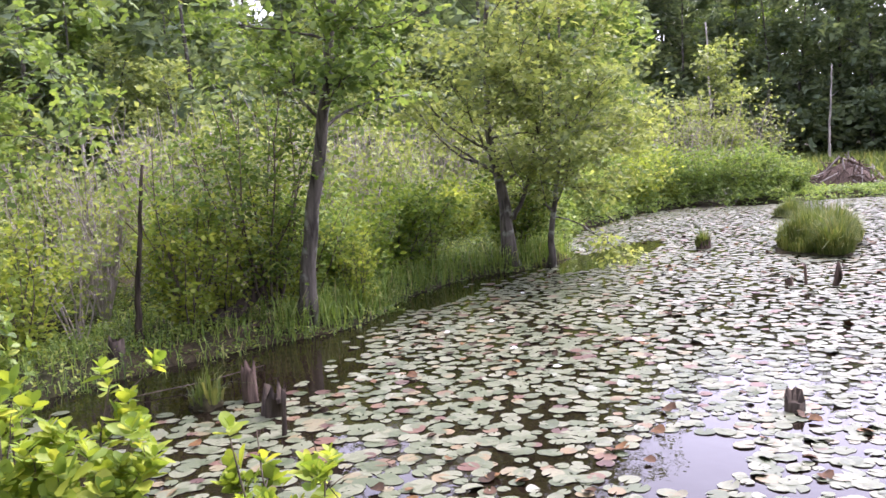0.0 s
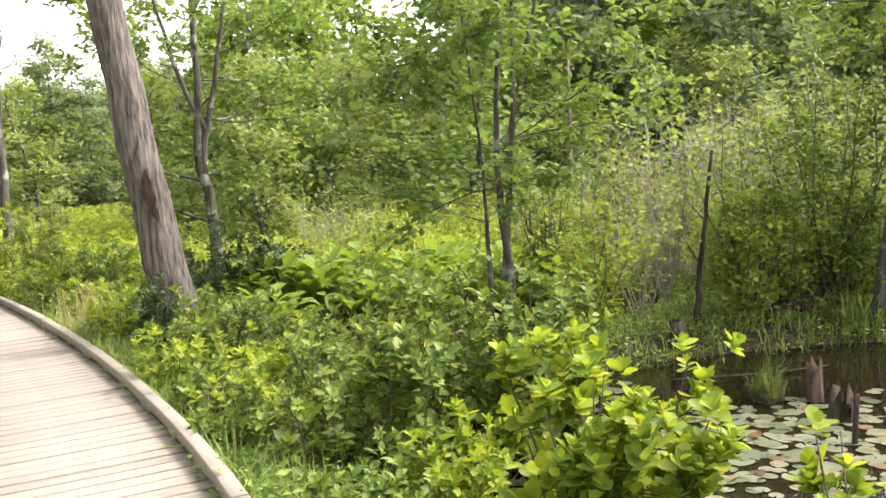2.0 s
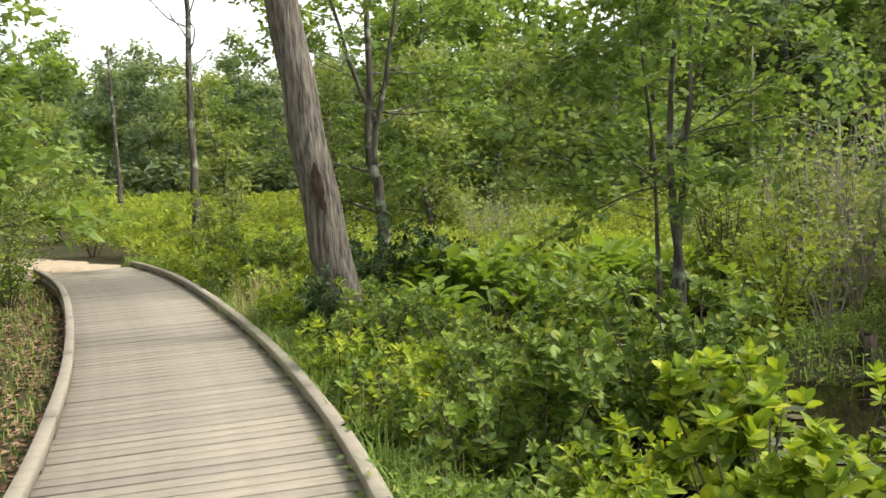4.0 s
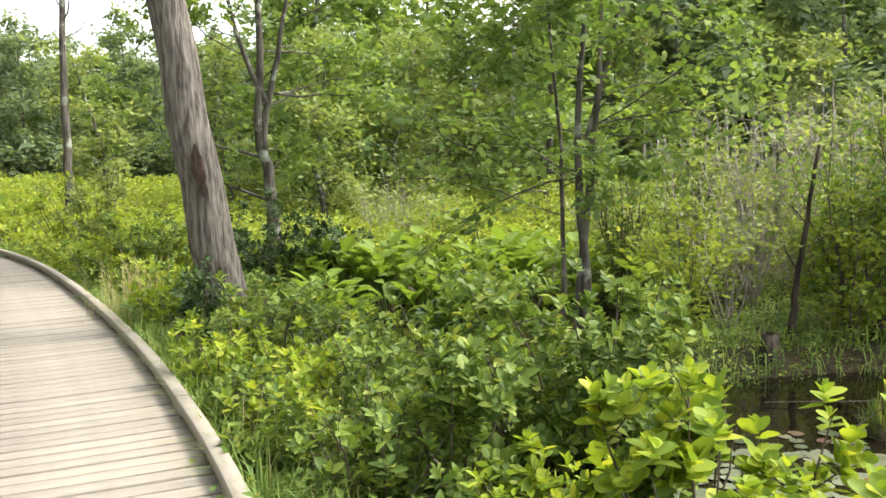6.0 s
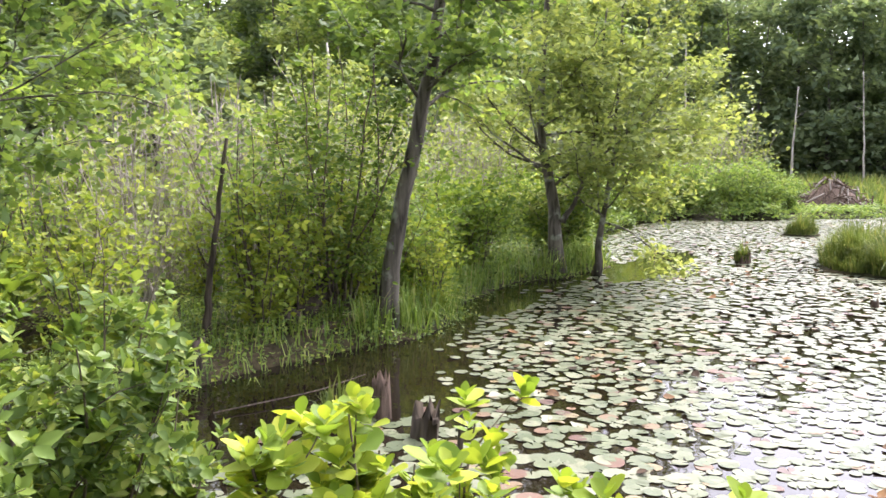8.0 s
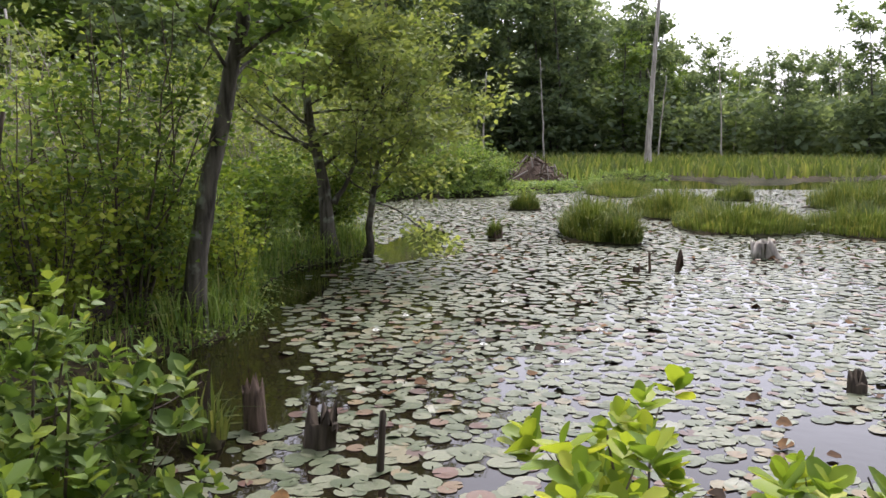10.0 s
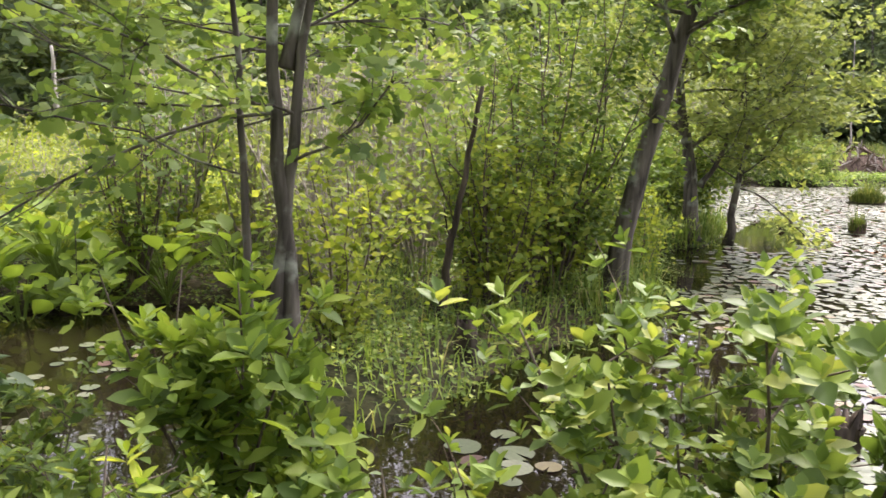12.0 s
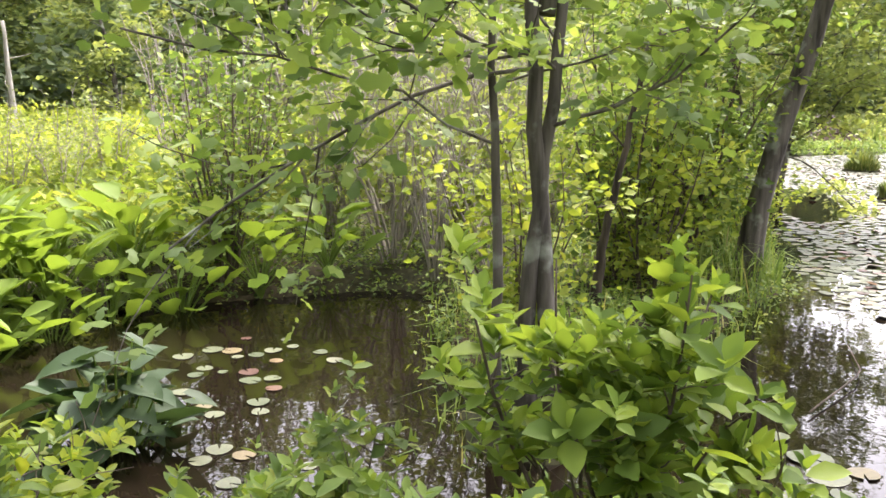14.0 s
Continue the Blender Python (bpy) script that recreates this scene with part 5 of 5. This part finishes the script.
# plants on the mossy bank by the rotten stump
n = 2400
x, y = rng.uniform(4.3, 12, n), rng.uniform(6.2, 9.2, n)
ok = inland(x, y) > -0.25
x, y = x[ok], y[ok]
g = Geo()
blades(rng, g, np.c_[x, y, np.maximum(ground_z(x, y), -0.75)], np.full(len(x), 0.33), 0.012, 0.6, 0.6)
tagged(part("bank_grass", g, M["grass"]), "green grass hanging over the bank", "grass", kind="stuff")
n = 1800
x = rng.uniform(8.7, 18, n)
y = np.interp(x, [8.7, 9.3, 10.2, 11.8, 14, 15, 16.8, 18], [6.4, 6.1, 6.1, 6.7, 6.8, 6.2, 6.0, 7.2]) + np.abs(rng.normal(0, 0.3, n))
g = Geo()
blades(rng, g, np.c_[x, y, ground_z(x, y)], np.full(n, 0.6), 0.014, 0.6, 0.6)
tagged(part("shore_sedge", g, M["grass"]), "long arching sedge along the pond's edge", "grass", kind="stuff")

# small leafy plants that cover the banks down to the water
def carpet(name, n, x0, x1, y0, y1, reach, height, size, leaf, label, seed, shape="slim", lowest=-0.2):
    r_ = np.random.default_rng(seed)
    x, y = r_.uniform(x0, x1, n), r_.uniform(y0, y1, n)
    s = inland(x, y)
    ok = (s > lowest) & (s < reach)
    x, y, s = x[ok], y[ok], s[ok]
    p = np.repeat(np.c_[x, y, np.maximum(ground_z(x, y), WATER + 0.01)], 9, axis=0)
    tall = height * np.repeat(0.35 + 0.65 * r_.uniform(0, 1, len(x)) ** 2 + 0.35 * wobble(x, y), 9)
    p[:, :2] += r_.normal(0, 0.09, (len(p), 2))
    p[:, 2] += np.maximum(0.02, tall * r_.uniform(0.05, 1, len(p)))
    L = size * r_.uniform(0.6, 1.3, len(p))
    g_ = Geo()
    leaves(g_, p, np.c_[r_.normal(0, 1, (len(p), 2)), r_.normal(0.1, 0.4, len(p))], np.c_[r_.normal(0, 0.5, (len(p), 2)), np.ones(len(p))], L, L * 0.6, shape)
    tagged(part(name, g_, M[leaf]), label, "plants", kind="stuff")


carpet("bank_plants", 6500, 5.3, 19, 6.0, 13.5, 2.6, 0.34, 0.055, "leaf_mid", "leafy green plants covering the marshy bank", 701, lowest=-0.2)
carpet("bank_plants", 5000, 18.2, 32, 4.6, 14, 3.5, 0.9, 0.13, "leaf_tree", "green plants along the far pond edge", 702, "slim")
carpet("marsh_plants", 4500, 31, 47, -3.0, 5.0, 4.5, 0.24, 0.12, "leaf_tree", "low green plants on the marsh edge round the lodge", 704)
carpet("verge_plants", 5200, 1.15, 3.0, 2.2, 12.5, 2.2, 0.35, 0.065, "leaf_mid", "low green plants between boardwalk and water", 703, lowest=-0.1)

# ---------------- woods all round ----------------
def wood_tree(seed, h, leaf, count, size, label):
    r_ = np.random.default_rng(seed)
    return tree("forest_tree", (0, 0, 0), [([(0, 0, 0), (r_.normal(0, 0.2), r_.normal(0, 0.2), h * 0.4), (r_.normal(0, 0.4), r_.normal(0, 0.4), h)], 0.17, 0.03)], "bark_grey", leaf, seed,
                limbs=26, zone=(0.1, 1.0), reach=h * 0.30, twigs=5, count=count, size=size, shape="chip", spread=0.32, elev=(0, 40), label=label, group="woods", sides=6, aspect=0.75, joined=True)


woods = [wood_tree(601, 11.5, "leaf_far_haze", 3100, 0.52, "tall green deciduous tree in the woods"), wood_tree(602, 13, "leaf_far_haze", 3300, 0.53, "tall green deciduous tree in the woods"),
         wood_tree(603, 9, "leaf_tree", 3000, 0.4, "green deciduous tree at the wood's edge"), wood_tree(604, 7, "leaf_pale", 3000, 0.3, "young pale-green tree at the wood's edge")]
rng = np.random.default_rng(99)
places = []
bands = [(-32, 28, 72, 160, 150, 3.0), (-22, 20, 70, 92, 34, 2.0), (26, 72, 38, 80, 95, 2.5), (70, 115, 66, 95, 96, 2.2), (112, 328, 22, 50, 44, 4.5)]
for h0, h1, r0, r1, want, gap in bands:
    got = 0
    for _ in range(4000):
        if got >= want:
            break
        h_, r_ = radians(rng.uniform(h0, h1)), r0 + (r1 - r0) * rng.uniform() ** 1.3
        x, y = 2 + r_ * math.sin(h_), 2 + r_ * math.cos(h_)
        if inland(x, y) > 2 and all(math.hypot(x - a, y - b_) > gap for a, b_ in places):
            places.append((x, y))
            got += 1
places.sort(key=lambda p: math.hypot(p[0] - 2, p[1] - 2))
deep = Geo()
leafage = []
for w_ in woods:
    me = [c.data for c in w_.children if c.name.startswith("crown")][0]
    co, ix = np.empty(len(me.vertices) * 3, np.float32), np.empty(len(me.loops), np.int32)
    me.vertices.foreach_get("co", co)
    me.loops.foreach_get("vertex_index", ix)
    leafage.append((co.reshape(-1, 3).astype(float), ix.reshape(-1, 3)))
for nth, (x, y) in enumerate(places):
    hd_, rr_ = math.degrees(math.atan2(x - 2, y - 2)), math.hypot(x - 2, y - 2)
    edge = rr_ < 50 and 26 < hd_ < 72
    k = int(rng.choice([2, 3])) if (edge and rng.uniform() < 0.45) else int(rng.choice([0, 1, 1, 2]))
    grown = rng.uniform(0.85, 1.2) * (0.82 if hd_ < 28 and rr_ > 60 else 1.0) * float(np.interp(hd_, [86, 92, 97, 103, 110, 118], [1.1, 1.0, 0.72, 0.5, 0.7, 1]))
    m4 = Matrix.LocRotScale((x, y, z_at(x, y)), Euler((0, 0, rng.uniform(0, 6.28))), (grown,) * 3)
    if nth < 250:
        copy_thing(woods[k], m4)
    else:
        m3 = np.array(m4.to_3x3())
        deep.add(leafage[k % 2][0] @ m3.T + np.array(m4.translation), leafage[k % 2][1])
# no mist here; the haze is only in the leaf colour
tagged(part("distant_woods", deep, M["leaf_far_haze"]), "green wooded hillside far behind the marsh, haze tinted into its leaves", "woods", kind="stuff")
# young trees along the meadow's rim
rng = np.random.default_rng(98)
for x, y, s in [(5.5, 24, 0.75), (8.5, 27, 0.8), (3.5, 30, 0.8), (11, 31, 0.9), (14, 33, 0.95), (7.5, 36, 1.0), (22, 34, 1.0), (26, 27, 0.85), (-1, 40, 0.9), (17, 38, 1.0), (28, 19, 0.7), (32, 15, 0.6), (36, 12, 0.7), (40, 9.5, 0.8),
                (-6, 30, 0.6), (-9, 26, 0.8), (-12, 34, 0.9)]:
    copy_thing(woods[3], Matrix.LocRotScale((x, y, z_at(x, y)), Euler((0, 0, rng.uniform(0, 6.28))), (s,) * 3))
for k, (x, y, s) in enumerate([(6.3, 28, 1.0), (9, 31, 1.1), (12, 35, 1.15), (15, 30, 1.1), (9.5, 41, 1.2), (13, 25.5, 0.95), (18, 36, 1.1), (8, 50, 1.25), (14, 46, 1.2)]):
    copy_thing(woods[2], Matrix.LocRotScale((x, y, z_at(x, y)), Euler((0, 0, k * 1.7)), (s,) * 3))
for k, (x, y, s) in enumerate([(-6.5, 11, 0.75), (-7.5, 15.5, 0.8), (-8, 7, 0.8), (-9, 20, 0.9), (-7, 1, 0.8), (-8, -6, 0.9), (-4.7, 17.5, 0.75), (-7, 23.5, 0.85)]):
    copy_thing(woods[2], Matrix.LocRotScale((x, y, z_at(x, y)), Euler((0, 0, k * 1.1)), (s,) * 3))

# undergrowth that closes the foot of the woods
rng = np.random.default_rng(97)
n = 70000
hd = rng.uniform(-32, 116, n)
near_edge = np.where(hd < 27, 70, np.where(hd < 71, 37, 64))
rad = near_edge + rng.uniform(0, 1, n) ** 1.6 * 26
x, y = 2 + rad * np.sin(np.radians(hd)), 2 + rad * np.cos(np.radians(hd))
ok = inland(x, y) > 1.5
x, y, rad, hd = x[ok], y[ok], rad[ok], hd[ok]
clump = 0.5 + 0.5 * wobble(x * 0.35, y * 0.35)
z = ground_z(x, y) + rng.uniform(0, 1, len(x)) ** 0.8 * (1.2 + 3.2 * clump) * np.where(hd > 71, 1.5, 1.0)
L = rng.uniform(0.25, 0.55, len(x)) * (0.7 + rad / 90)
g = Geo()
leaves(g, np.c_[x, y, z], np.c_[rng.normal(0, 1, (len(x), 2)), rng.normal(-0.1, 0.4, len(x))], np.c_[rng.normal(0, 0.6, (len(x), 2)), np.ones(len(x))], L, L * 0.7, "slim")
tagged(part("undergrowth", g, M["leaf_far_haze"]), "green undergrowth at the foot of the woods, paled by painted haze", "undergrowth", kind="stuff")
for k, (x, y) in enumerate([(38, 60), (45, 52), (-10, 48), (-13, 42)]):
    woods[k].location = (x, y, z_at(x, y))
